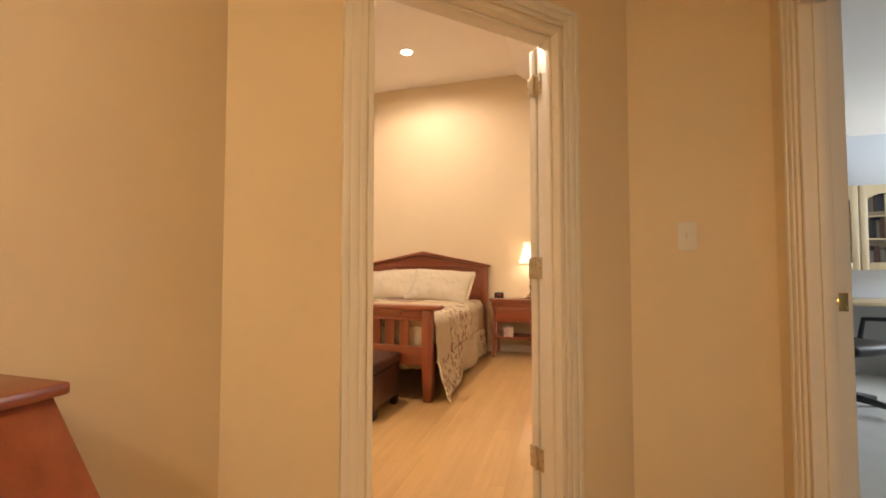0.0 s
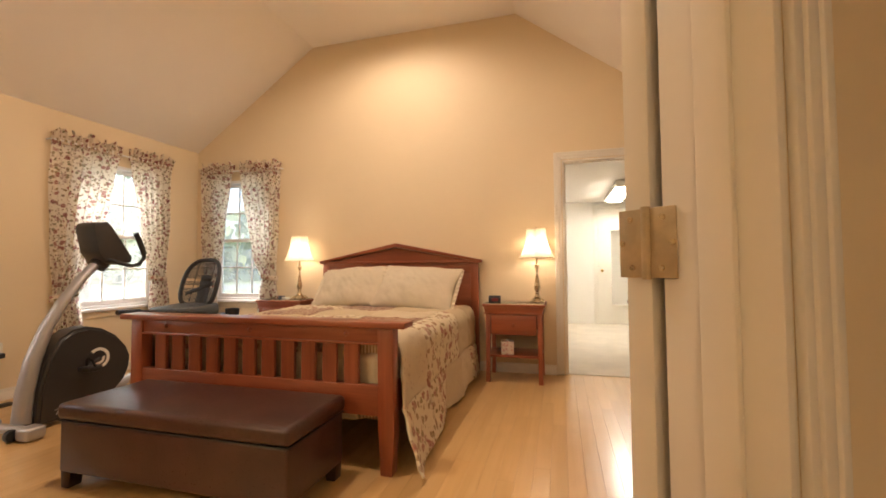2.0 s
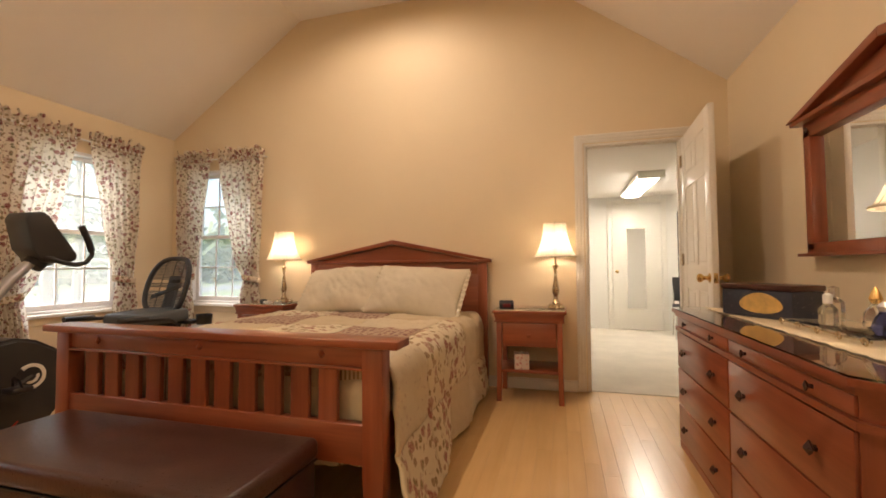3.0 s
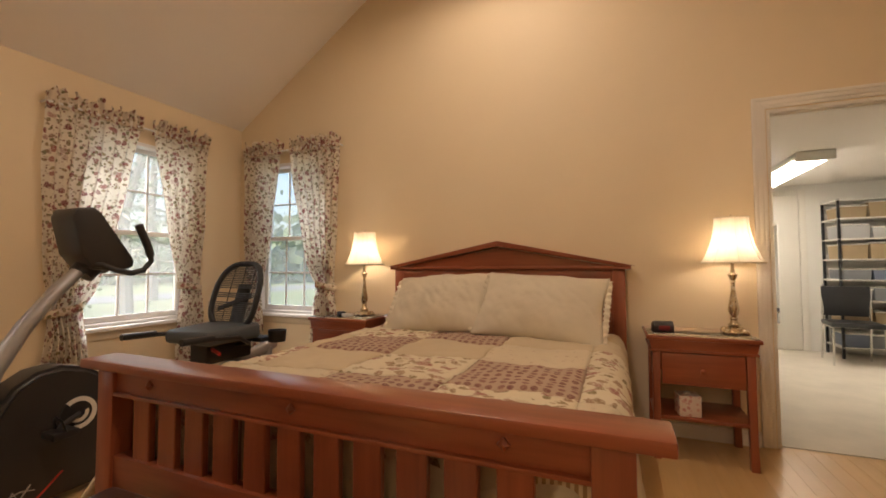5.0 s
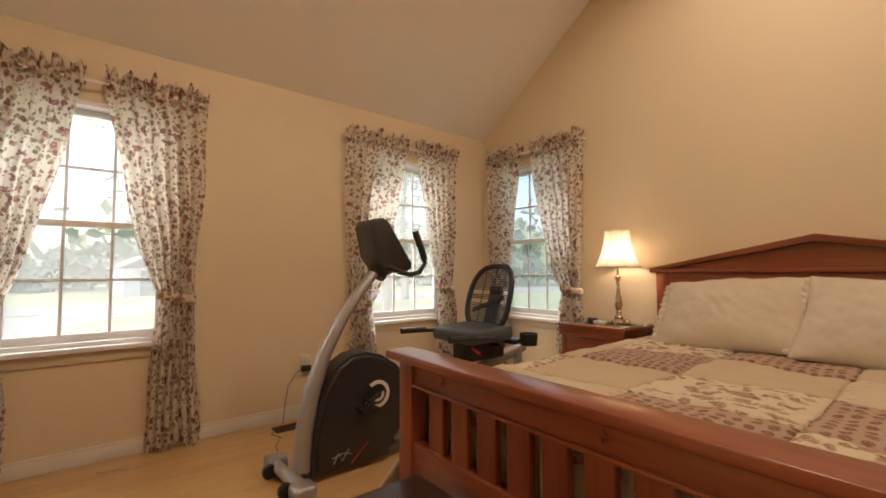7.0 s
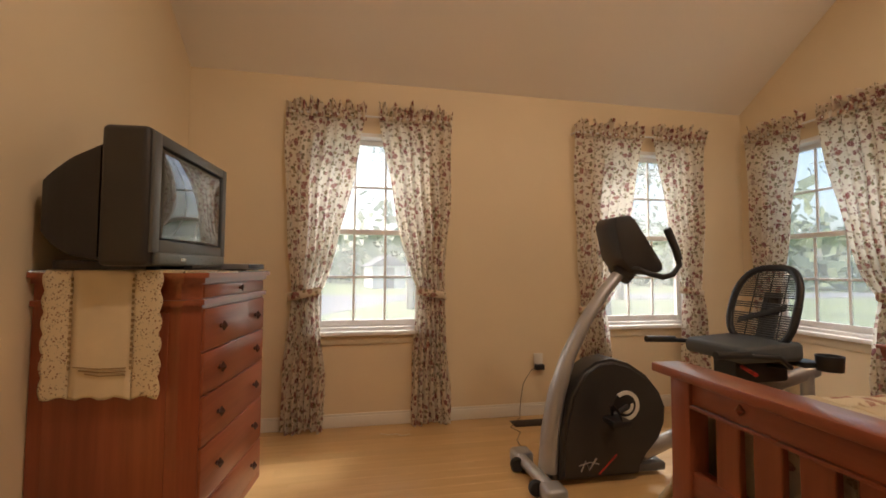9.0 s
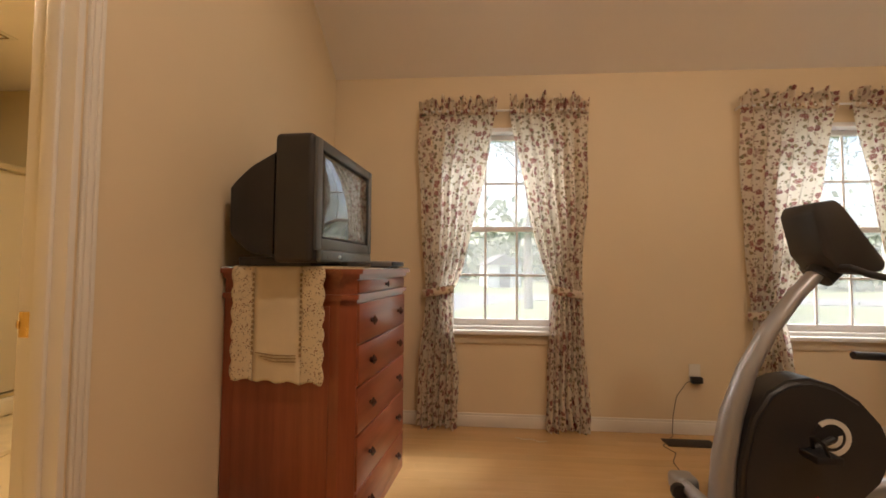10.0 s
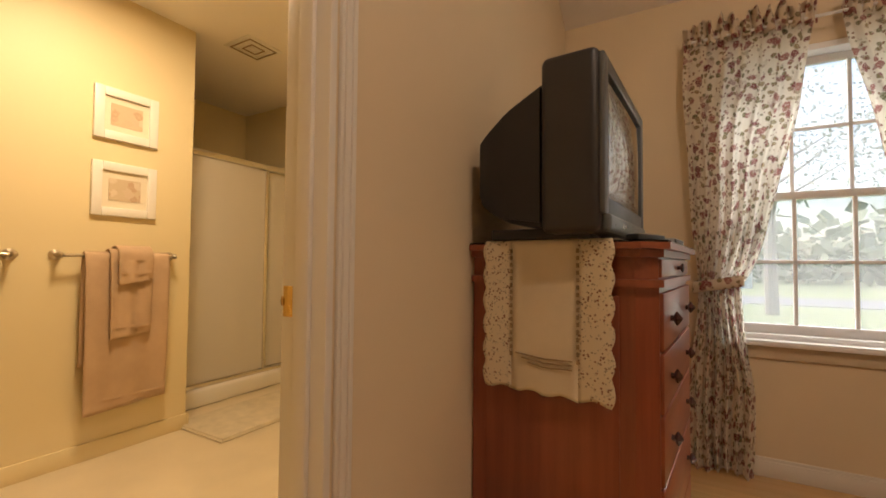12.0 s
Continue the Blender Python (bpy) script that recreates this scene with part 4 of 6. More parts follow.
def table_lamp(place, label, base=ANTIQUE, s=1.0, n=24):
    ob = thing("table_lamp", place, label, "lamp", "table lamps")
    part("foot", box(B(), -0.062, -0.062, 0.0, 0.062, 0.062, 0.016, 0.006), base, ob)
    for a in range(4):
        x, y = 0.058 * math.cos(a * 1.5708 + 0.785), 0.058 * math.sin(a * 1.5708 + 0.785)
        part("foot_scroll", lathe(B(), [(0.004, 0.0), (0.018, 0.006), (0.020, 0.016), (0.013, 0.028), (0.003, 0.032)], x, y, 12), base, ob)
    prof = [(0.050, 0.016), (0.046, 0.030), (0.030, 0.036), (0.033, 0.048), (0.022, 0.058), (0.016, 0.075), (0.021, 0.082), (0.016, 0.090), (0.026, 0.120), (0.029, 0.140), (0.022, 0.180), (0.012, 0.240), (0.010, 0.285), (0.018, 0.292), (0.012, 0.300), (0.022, 0.325), (0.026, 0.338), (0.012, 0.348), (0.008, 0.40), (0.012, 0.402), (0.012, 0.44)]
    part("stem", lathe(B(), [(r, z) for r, z in prof], n=n), base, ob)
    part("bulb", lathe(B(), [(0.010, 0.44), (0.016, 0.455), (0.024, 0.49), (0.021, 0.513), (0.002, 0.525)], n=14), BULB, ob, "lit warm bulb")
    part("harp", tube(B(), [(0.0, -0.012, 0.42), (0.0, -0.05, 0.47), (0.0, -0.045, 0.58), (0.0, 0.0, 0.64), (0.0, 0.045, 0.58), (0.0, 0.05, 0.47), (0.0, 0.012, 0.42)], 0.003, 6), base, ob)
    part("finial", lathe(B(), [(0.004, 0.64), (0.009, 0.655), (0.010, 0.665), (0.003, 0.685)], n=10), base, ob)
    bm = B()
    na = 64
    rows = []
    for j in range(17):
        v = j / 16
        z = 0.405 + 0.262 * v
        r = 0.158 - 0.072 * (1 - (1 - v) ** 2.0) ** 0.9 if v > 0 else 0.160
        rows.append([bm.verts.new(((r * (1 + 0.012 * math.cos(8 * a))) * math.cos(a), (r * (1 + 0.012 * math.cos(8 * a))) * math.sin(a), z)) for a in [2 * math.pi * k / na for k in range(na)]])
    for ra, rb in zip(rows, rows[1:]):
        for k in range(na):
            bm.faces.new((ra[k], ra[(k + 1) % na], rb[(k + 1) % na], rb[k]))
    shade = part("shade", bm, SHADE, ob, "cream silk bell-shaped shade", smooth=180)
    for z, r in ((0.406, 0.161), (0.666, 0.0875)):
        part("trim_band", lathe(B(), [(r, z - 0.004), (r + 0.002, z), (r, z + 0.004), (r - 0.003, z)], n=48, cap=False), CREAM, shade)
    for k in range(8):
        a = 2 * math.pi * k / 8
        pts = []
        for j in range(9):
            v = j / 8
            r = (0.158 - 0.072 * (1 - (1 - v) ** 2.0) ** 0.9 if v > 0 else 0.160) * 1.012 + 0.001
            pts.append((r * math.cos(a), r * math.sin(a), 0.405 + 0.262 * v))
        part("rib", tube(B(), pts, 0.0016, 5), CREAM, shade)
    return ob


BULB = glow("bulb_glow", (1.0, 0.80, 0.55), 6.0)
table_lamp((-0.312, 5.185, 0.695), "antique brass table lamp with lit cream shade")
table_lamp((-2.825, 5.205, 0.695), "antique brass table lamp with lit cream shade")
table_lamp((0.745, 3.185, 0.790), "antique brass table lamp with lit cream shade")

clock = thing("alarm_clock", (-0.69, 5.09, 0.695), "small black alarm clock with red display", "clock", "", 12)
part("case", prism(B(), [(-0.035, 0.0), (0.035, 0.0), (0.030, 0.055), (-0.012, 0.066), (-0.030, 0.040)], 0, -0.055, 0.055, 0.006), BLACK, clock)
part("display", box(B(), -0.030, -0.0375, 0.014, 0.030, -0.030, 0.040, 0.002), glow("red_display", (0.14, 0.01, 0.01), 0.03), clock, "glowing red display")
cd2 = thing("small_clock", (-2.96, 5.10, 0.695), "small dark travel clock with a white card", "clock", "", -20)
part("case", box(B(), -0.05, -0.02, 0, 0.02, 0.02, 0.035, 0.006), BLACK, cd2)
part("card", box(B(), 0.022, -0.025, 0, 0.10, 0.025, 0.022, 0.003), WHITEPL, cd2)
tin = thing("tissue_box", (-0.575, 5.06, 0.242), "small white and pink patterned tissue box", "box", "", 8)
part("carton", box(B(), -0.055, -0.055, 0, 0.055, 0.055, 0.115, 0.004), cloth("pink_print", (0.72, 0.62, 0.56), [(40, 0.38, ((0.5, 0.2, 0.2), (0.6, 0.35, 0.3)), 2.0)]), tin)
part("tissue", lathe(B(), [(0.022, 0.114), (0.018, 0.122), (0.008, 0.128)], n=10), WHITEPL, tin)

# ---- chest and dresser ----


def footprint(w, d, c, o=0.0):
    """Plan with chamfered front corners; the front is at y = d."""
    return [(-o, 0), (w + o, 0), (w + o, d + o - c), (w + o - c, d + o), (c - o, d + o), (-o, d + o - c)]


def star_knob(parent, x, y, z, s=1.0):
    bm = lathe(B(), [(0.009 * s, 0), (0.008 * s, 0.008), (0.020 * s, 0.014), (0.020 * s, 0.018), (0.003, 0.030 * s)], n=4)
    bmesh.ops.transform(bm, matrix=Matrix.Translation((x, y, z)) @ Matrix.Rotation(radians(-90), 4, "X"), verts=bm.verts)
    part("knob", bm, KNOBWOOD, parent, smooth=20)


def drawers_case(name, matrix, w, d, h, rows, label, category, columns, frieze=True):
    ob = thing(name, (0, 0, 0), label, category)
    o = 0.030
    part("plinth", plan(B(), footprint(w, d, 0.05, 0.006), 0.0, 0.035), CX, ob)
    part("body", plan(B(), footprint(w, d, 0.05), 0.035, h - 0.125), CZ, ob)
    part("ledge", plan(B(), footprint(w, d, 0.05, 0.014), h - 0.125, h - 0.105), CX, ob)
    part("frieze", plan(B(), footprint(w, d, 0.05, -0.002), h - 0.105, h - 0.045), CX, ob)
    part("cornice", plan(B(), footprint(w, d, 0.05, 0.014), h - 0.045, h - 0.024), CX, ob)
    part("top", plan(B(), footprint(w, d, 0.06, o), h - 0.024, h - 0.006), CX, ob)
    part("glass_top", plan(B(), footprint(w, d, 0.06, o - 0.004), h - 0.0055, h), CLEAR, ob, "clear glass cover on top")
    fw = (w - 0.11 - 0.012 * (columns - 1)) / columns
    if frieze:
        for c in range(columns):
            x0 = 0.055 + c * (fw + 0.012)
            dr = part("drawer", box(B(), x0, d - 0.006, h - 0.100, x0 + fw, d + 0.006, h - 0.050, 0.003), CX, ob)
            for kx in ((0.5,) if columns == 1 else (0.22, 0.78)):
                star_knob(dr, x0 + fw * kx, d + 0.006, h - 0.075, 0.7)
    for z0, z1 in rows:
        for c in range(columns):
            x0 = 0.055 + c * (fw + 0.012)
            dr = part("drawer", box(B(), x0, d - 0.006, z0 + 0.004, x0 + fw, d + 0.010, z1 - 0.004, 0.004), CX, ob)
            for kx in (0.2, 0.8):
                star_knob(dr, x0 + fw * kx, d + 0.010, (z0 + z1) / 2)
    part("side_panel", box(B(), -0.004, 0.05, 0.06, 0.002, d - 0.09, h - 0.15, 0.002), CZ, ob)
    part("side_panel", box(B(), w - 0.002, 0.05, 0.06, w + 0.004, d - 0.09, h - 0.15, 0.002), CZ, ob)
    ob.matrix_world = matrix
    return ob


chest_at = pose(-3.085, 1.575, 0, 0, 0, -5.8) @ pose(-0.71, -0.545, 0)
drawers_case("chest_of_drawers", chest_at, 0.775, 0.545, 1.078, [(0.035, 0.205), (0.205, 0.42), (0.42, 0.61), (0.61, 0.775), (0.775, 0.94)], "tall cherry wood chest of drawers with glass top", "chest", 1)
drawers_case("dresser", pose(0.962, 2.875, 0, 0, 0, 90), 1.63, 0.582, 0.784, [(0.04, 0.245), (0.245, 0.45), (0.45, 0.655)], "low wide cherry wood dresser with glass top", "dresser", 2)


def mirror():
    ob = thing("wall_mirror", (0.970, 3.645, 0), "cherry framed wall mirror with gabled top", "mirror")
    w = 0.58
    for s in (-1, 1):
        part("stile", box(B(), -0.05, s * w - 0.030, 1.10, -0.005, s * w + 0.030, 1.70, 0.003), CZ, ob)
    part("bottom_rail", box(B(), -0.05, -w - 0.03, 1.085, -0.005, w + 0.03, 1.135, 0.003), CY, ob)
    part("ledge", box(B(), -0.075, -w - 0.07, 1.070, -0.005, w + 0.07, 1.085, 0.003), CY, ob)
    part("top_rail", box(B(), -0.05, -w - 0.03, 1.66, -0.005, w + 0.03, 1.735, 0.003), CY, ob)
    part("cap", box(B(), -0.085, -w - 0.08, 1.735, -0.005, w + 0.08, 1.758, 0.003), CY, ob)
    part("gable_panel", prism(B(), [(-w, 1.758), (w, 1.758), (0.0, 1.865)], 0, -0.05, -0.005), CY, ob)
    for s in (-1, 1):
        part("gable_moulding", prism(B(), [(s * (w + 0.10), 1.758), (s * (w - 0.02), 1.758), (0.0, 1.875), (0.0, 1.915)], 0, -0.095, -0.004, 0.003), CY, ob)
    part("peg", box(B(), -0.055, w - 0.012, 1.688, -0.05, w + 0.012, 1.712, 0.002), KNOBWOOD, ob)
    part("glass", box(B(), -0.020, -w + 0.028, 1.133, -0.014, w - 0.028, 1.662), MIRROR, ob, "silvered mirror glass", smooth=0)


mirror()

# ---- television and what lies on the chest ----


def television():
    ob = thing("television", (0, 0, 0), "old dark grey tube television with tapered back", "television")
    w, h = 0.66, 0.495
    bm = box(B(), -w / 2, 0.285, 0.012, w / 2, 0.44, h, 0.022, 4)
    part("cabinet", bm, DARKGREY, ob)
    bm = B()
    ring = []
    for y, x, z0, z1 in ((0.29, 0.315, 0.03, 0.435), (0.16, 0.285, 0.05, 0.385), (0.075, 0.255, 0.10, 0.335), (0.045, 0.24, 0.13, 0.315)):
        ring.append([bm.verts.new(p) for p in ((-x, y, z0), (x, y, z0), (x, y, z1), (-x, y, z1))])
    for a, b in zip(ring, ring[1:]):
        for k in range(4):
            bm.faces.new((a[k], a[(k + 1) % 4], b[(k + 1) % 4], b[k]))
    bm.faces.new(ring[0])
    bm.faces.new(ring[-1])
    bmesh.ops.recalc_face_normals(bm, faces=bm.faces)
    bmesh.ops.bevel(bm, geom=list(bm.edges), offset=0.012, segments=2, affect="EDGES")
    part("back_housing", bm, BLACK, ob)
    bm = B()
    for x0, x1, z0, z1 in ((-0.315, -0.27, 0.06, 0.48), (0.27, 0.315, 0.06, 0.48), (-0.27, 0.27, 0.44, 0.48), (-0.27, 0.27, 0.06, 0.105)):
        box(bm, x0, 0.438, z0, x1, 0.452, z1, 0.004)
    part("bezel", bm, paint("tv_bezel", (0.10, 0.11, 0.115), 0.35), ob, "grey moulded screen surround")

    def bulge(u, v):
        p, q = u * 2 - 1, v * 2 - 1
        return (p * 0.275, 0.443 + 0.014 * (1 - p * p) * (1 - q * q), 0.272 + q * 0.172)
    bm = sheet(B(), 16, 12, bulge)
    m, nt, b = nodes_of("tube_glass")
    b.inputs["Base Color"].default_value = (0.02, 0.025, 0.025, 1)
    b.inputs["Roughness"].default_value = 0.08
    b.inputs["Coat Weight"].default_value = 1.0
    part("screen", bm, m, ob, "dark curved glass screen", smooth=180, thick=0.004)
    part("lower_panel", box(B(), -0.29, 0.436, 0.016, 0.29, 0.462, 0.062, 0.010, 3), paint("tv_panel", (0.13, 0.15, 0.155), 0.3), ob, "grey control panel below the screen")
    part("button", box(B(), 0.10, 0.461, 0.032, 0.14, 0.465, 0.044, 0.001), CHROME, ob)
    for s in (-1, 1):
        part("foot", box(B(), s * 0.2 - 0.05, 0.10, 0.0, s * 0.2 + 0.05, 0.40, 0.032, 0.004), BLACK, ob)
    ob.matrix_world = pose(-3.275, 1.030, 1.083, 0, 0, -4)


television()
vcr = thing("disc_player", (0, 0, 0), "thin silver disc player beside the television", "player")
part("case", box(B(), -0.10, -0.09, 0.006, 0.10, 0.09, 0.034, 0.004), SILVER, vcr)
part("front", box(B(), -0.098, 0.089, 0.010, 0.098, 0.093, 0.031, 0.001), BLACK, vcr)
for s in (-1, 1):
    part("foot", box(B(), s * 0.07 - 0.01, -0.07, 0, s * 0.07 + 0.01, 0.07, 0.007), BLACK, vcr)
vcr.matrix_world = pose(-3.705, 1.53, 1.079, 0, 0, -8)
rem = thing("remote_control", (0, 0, 0), "slim grey remote control on the chest", "remote")
part("case", box(B(), -0.02, -0.075, 0, 0.02, 0.075, 0.018, 0.005), DARKGREY, rem)
for k in range(6):
    part("key", box(B(), -0.012, -0.055 + k * 0.02, 0.0175, 0.012, -0.043 + k * 0.02, 0.020, 0.001, 1), CHROME, rem)
rem.matrix_world = pose(-3.185, 1.535, 1.083, 0, 0, 65)


def runner(name, label, place, length_top, width, drop, turn):
    """A lace runner: local x out over the edge and down, y along the edge."""
    ob = thing(name, (0, 0, 0), label, "lace runner")

    def f(y0, y1, scal0, scal1):
        def g(u, v):
            s = -length_top + (length_top + drop) * u
            y = y0 + (y1 - y0) * v
            edge = 0.011 * abs(math.sin(s * 42)) - 0.006
            if v < 0.5:
                y -= edge * (1 - 2 * v) * scal0
            else:
                y += edge * (2 * v - 1) * scal1
            end = 0.5 * math.sin(y * 70) * 0.012 * (u > 0.95) + 0.03 * (y - y0) * (u > 0.9) * 0.4
            if s < 0:
                return (s, y, 0.003)
            r = 0.012
            if s < r * 1.57:
                return (r * math.sin(s / r), y, r * math.cos(s / r) - r + 0.003)
            return (r + 0.002 * math.sin(y * 40), y, -s + 0.57 * r - end)
        return g
    b = width * 0.24
    part("lace_border", sheet(B(), 90, 8, f(0, b, 1, 0)), LACE, ob, "openwork lace border", thick=0.002, smooth=180)
    part("linen_centre", sheet(B(), 90, 8, f(b, width - b, 0, 0)), LINEN, ob, "plain woven linen centre", thick=0.002, smooth=180)
    part("lace_border", sheet(B(), 90, 8, f(width - b, width, 0, 1)), LACE, ob, "openwork lace border", thick=0.002, smooth=180)
    for y in (b, width - b):
        # Brown blocks paint the shadow in the eyelet holes; stitches share the colour.
        for k in range(16):
            z = -0.03 - k * (drop - 0.14) / 15
            part("eyelet", box(B(), 0.0125, y - 0.004, z - 0.006, 0.0165, y + 0.004, z + 0.006, 0.001, 1), paint("shadow_and_stitch", (0.33, 0.24, 0.13), 0.9) if "shadow_and_stitch" not in MATS else MATS["shadow_and_stitch"], ob)
    for k in range(3):
        part("stitch_row", tube(B(), [(0.0165, b + 0.015 + 0.02 * k, -drop + 0.115 - k * 0.012), (0.0165, width / 2, -drop + 0.107 - k * 0.012), (0.0165, width - b - 0.015, -drop + 0.110 - k * 0.012)], 0.0022, 6), MATS["shadow_and_stitch"], ob)
    ob.matrix_world = Matrix.Translation(place) @ Matrix.Rotation(radians(turn), 4, "Z")
    return ob


side = chest_at @ Vector((0.775 + 0.030, 0.065, 1.0795))
runner("lace_runner", "cream lace runner hanging over the chest side", side, 0.5, 0.385, 0.445, -5.8)

# ---- recumbent exercise bike ----


def bike():
    ob = thing("exercise_bike", (-3.42, 3.10, 0), "black and silver recumbent exercise bike with mesh seat", "exercise bike")
    y = lambda v: v - 3.10
    # front stabiliser with end caps and transport wheels
    st = part("front_stabilizer", tube(B(), [(-0.19, y(3.04), 0.05), (0.20, y(3.06), 0.05)], 0.030, 14), SILVER, ob)
    for s in (-1, 1):
        part("end_cap", box(B(), s * 0.20 - 0.055, y(3.00), 0.004, s * 0.20 + 0.055, y(3.11), 0.085, 0.022, 3), SILVER, st)
        bm = lathe(B(), [(0.006, -0.016), (0.034, -0.016), (0.038, 0), (0.034, 0.016), (0.006, 0.016)], n=18)
        bmesh.ops.transform(bm, matrix=Matrix.Translation((s * 0.20 - s * 0.075, y(3.00), 0.039)) @ Matrix.Rotation(radians(90), 4, "Y"), verts=bm.verts)
        part("wheel", bm, BLACK, st)
    # curved mast
    pts = [(0.0, y(3.12), 0.06), (0.0, y(3.135), 0.25), (0.0, y(3.17), 0.44), (0.0, y(3.24), 0.64), (0.0, y(3.34), 0.82), (0.0, y(3.45), 0.97), (0.0, y(3.56), 1.09), (0.0, y(3.60), 1.13)]
    part("mast", tube(B(), pts, [0.062, 0.060, 0.056, 0.048, 0.043, 0.040, 0.038, 0.036], 20, 0.75), SILVER, ob, "curved silver mast")
    # flywheel shroud
    prof = [(3.15, 0.03), (3.16, 0.25), (3.21, 0.45), (3.28, 0.565), (3.36, 0.615), (3.45, 0.627), (3.55, 0.60), (3.65, 0.535), (3.73, 0.44), (3.762, 0.36), (3.755, 0.28), (3.72, 0.20), (3.65, 0.13), (3.61, 0.07), (3.60, 0.03)]
    bm = prism(B(), [(y(a), b) for a, b in prof], 0, -0.085, 0.085)
    caps = [f for f in bm.faces if abs(f.normal.x) > 0.9]
    edges = list({e for f in caps for e in f.edges})
    bmesh.ops.bevel(bm, geom=edges, offset=0.022, segments=3, affect="EDGES")
    part("shroud", bm, DARKGREY, ob, "charcoal flywheel shroud")
    part("lower_rail", box(B(), -0.045, y(3.12), 0.02, 0.045, y(3.78), 0.065, 0.012), paint("rail_grey", (0.11, 0.11, 0.115), 0.4), ob)
    for s in (-1, 1):
        def disc(r0, r1, x0, x1, mat, nm, c=(3.515, 0.39), a0=0, a1=2 * math.pi, n=28):
            bm = B()
            full = a1 - a0 > 6.2
            ks = range(n) if full else range(n + 1)
            rows = [[bm.verts.new((s * xx, y(c[0]) + rr * math.cos(a0 + (a1 - a0) * k / n), c[1] + rr * math.sin(a0 + (a1 - a0) * k / n))) for k in ks] for rr, xx in ((r1, x0), (r1, x1), (r0, x1), (r0, x0))]
            m2 = len(rows[0])
            for a in range(4):
                b2 = (a + 1) % 4
                for k in range(m2 if full else m2 - 1):
                    bm.faces.new((rows[a][k], rows[a][(k + 1) % m2], rows[b2][(k + 1) % m2], rows[b2][k]))
            bmesh.ops.recalc_face_normals(bm, faces=bm.faces)
            return part(nm, bm, mat, ob)
        disc(0.002, 0.072, 0.084, 0.089, BLACK, "crank_cover")
        disc(0.056, 0.076, 0.086, 0.092, WHITEPL, "white_ring", a0=-1.9, a1=2.3)
        disc(0.026, 0.042, 0.086, 0.092, WHITEPL, "white_arc", a0=-2.3, a1=0.3)
        ca = radians(200 if s > 0 else 20)
        cx, cz = y(3.515) + 0.12 * math.cos(ca), 0.39 + 0.12 * math.sin(ca)
        arm = part("crank_arm", tube(B(), [(s * 0.10, y(3.515), 0.39), (s * 0.115, (y(3.515) + cx) / 2, (0.39 + cz) / 2), (s * 0.125, cx, cz)], 0.013, 10), BLACK, ob)
        part("pedal", box(B(), s * 0.18 - 0.05, cx - 0.05, cz - 0.016, s * 0.18 + 0.05, cx + 0.05, cz + 0.016, 0.008), BLACK, arm)
        part("strap", tube(B(), [(s * 0.14, cx, cz + 0.01), (s * 0.15, cx - 0.01, cz + 0.055), (s * 0.18, cx - 0.015, cz + 0.068), (s * 0.21, cx - 0.01, cz + 0.055), (s * 0.22, cx, cz + 0.01)], 0.012, 8, 0.3), BLACK, arm)
        # plain marks in place of the maker's sign
        part("emblem_stroke", tube(B(), [(s * 0.0855, y(3.26), 0.075), (s * 0.0855, y(3.285), 0.125), (s * 0.0855, y(3.305), 0.080), (s * 0.0855, y(3.345), 0.135)], 0.004, 6), SILVER, ob)
        part("emblem_stroke", tube(B(), [(s * 0.0855, y(3.25), 0.105), (s * 0.0855, y(3.31), 0.118), (s * 0.0855, y(3.36), 0.105)], 0.003, 6), SILVER, ob)
        part("red_slash", tube(B(), [(s * 0.0855, y(3.36), 0.055), (s * 0.0855, y(3.46), 0.145)], 0.005, 6), RED, ob)
    # console, reading rack and handlebars
    bm = prism(B(), [(y(3.50), 1.15), (y(3.46), 1.33), (y(3.475), 1.372), (y(3.555), 1.385), (y(3.585), 1.36), (y(3.745), 1.125), (y(3.74), 1.085), (y(3.66), 1.065), (y(3.56), 1.075)], 0, -0.10, 0.10, 0.014)
    con = part("console", bm, DARKGREY, ob, "dark plastic display console")
    part("display", prism(B(), [(y(3.603), 1.335), (y(3.725), 1.157), (y(3.730), 1.160), (y(3.608), 1.338)], 0, -0.075, 0.075), glass("display_glass", (0.3, 0.34, 0.34), 0.1), con, "grey display window")
    part("collar", tube(B(), [(0, y(3.55), 1.05), (0, y(3.60), 1.11)], [0.055, 0.06], 16), BLACK, ob)
    for s in (-1, 1):
        pts = [(s * 0.04, y(3.55), 1.10), (s * 0.13, y(3.58), 1.095), (s * 0.16, y(3.62), 1.07), (s * 0.16, y(3.69), 1.055), (s * 0.16, y(3.75), 1.07), (s * 0.16, y(3.79), 1.12), (s * 0.16, y(3.775), 1.19), (s * 0.16, y(3.72), 1.30)]
        hb = part("handlebar", tube(B(), pts, 0.0145, 12), BLACK, ob)
        part("foam_grip", tube(B(), [(s * 0.16, y(3.787), 1.145), (s * 0.16, y(3.77), 1.20), (s * 0.16, y(3.72), 1.31)], 0.020, 12), BLACK, hb)
    # frame rail, seat carriage and rear stabiliser
    part("frame_rail", tube(B(), [(0, y(3.66), 0.10), (0, y(3.95), 0.20), (0, y(4.30), 0.37), (0, y(4.85), 0.50)], 0.045, 14, 0.7), SILVER, ob, "silver frame rail")
    part("rear_post", tube(B(), [(0, y(4.78), 0.48), (0, y(4.80), 0.06)], 0.035, 12), SILVER, ob)
    part("rear_stabilizer", tube(B(), [(-0.24, y(4.80), 0.04), (0.24, y(4.80), 0.04)], 0.036, 14), DARKGREY, ob)
    part("seat_carriage", box(B(), -0.08, y(4.20), 0.46, 0.08, y(4.56), 0.60, 0.02), BLACK, ob)
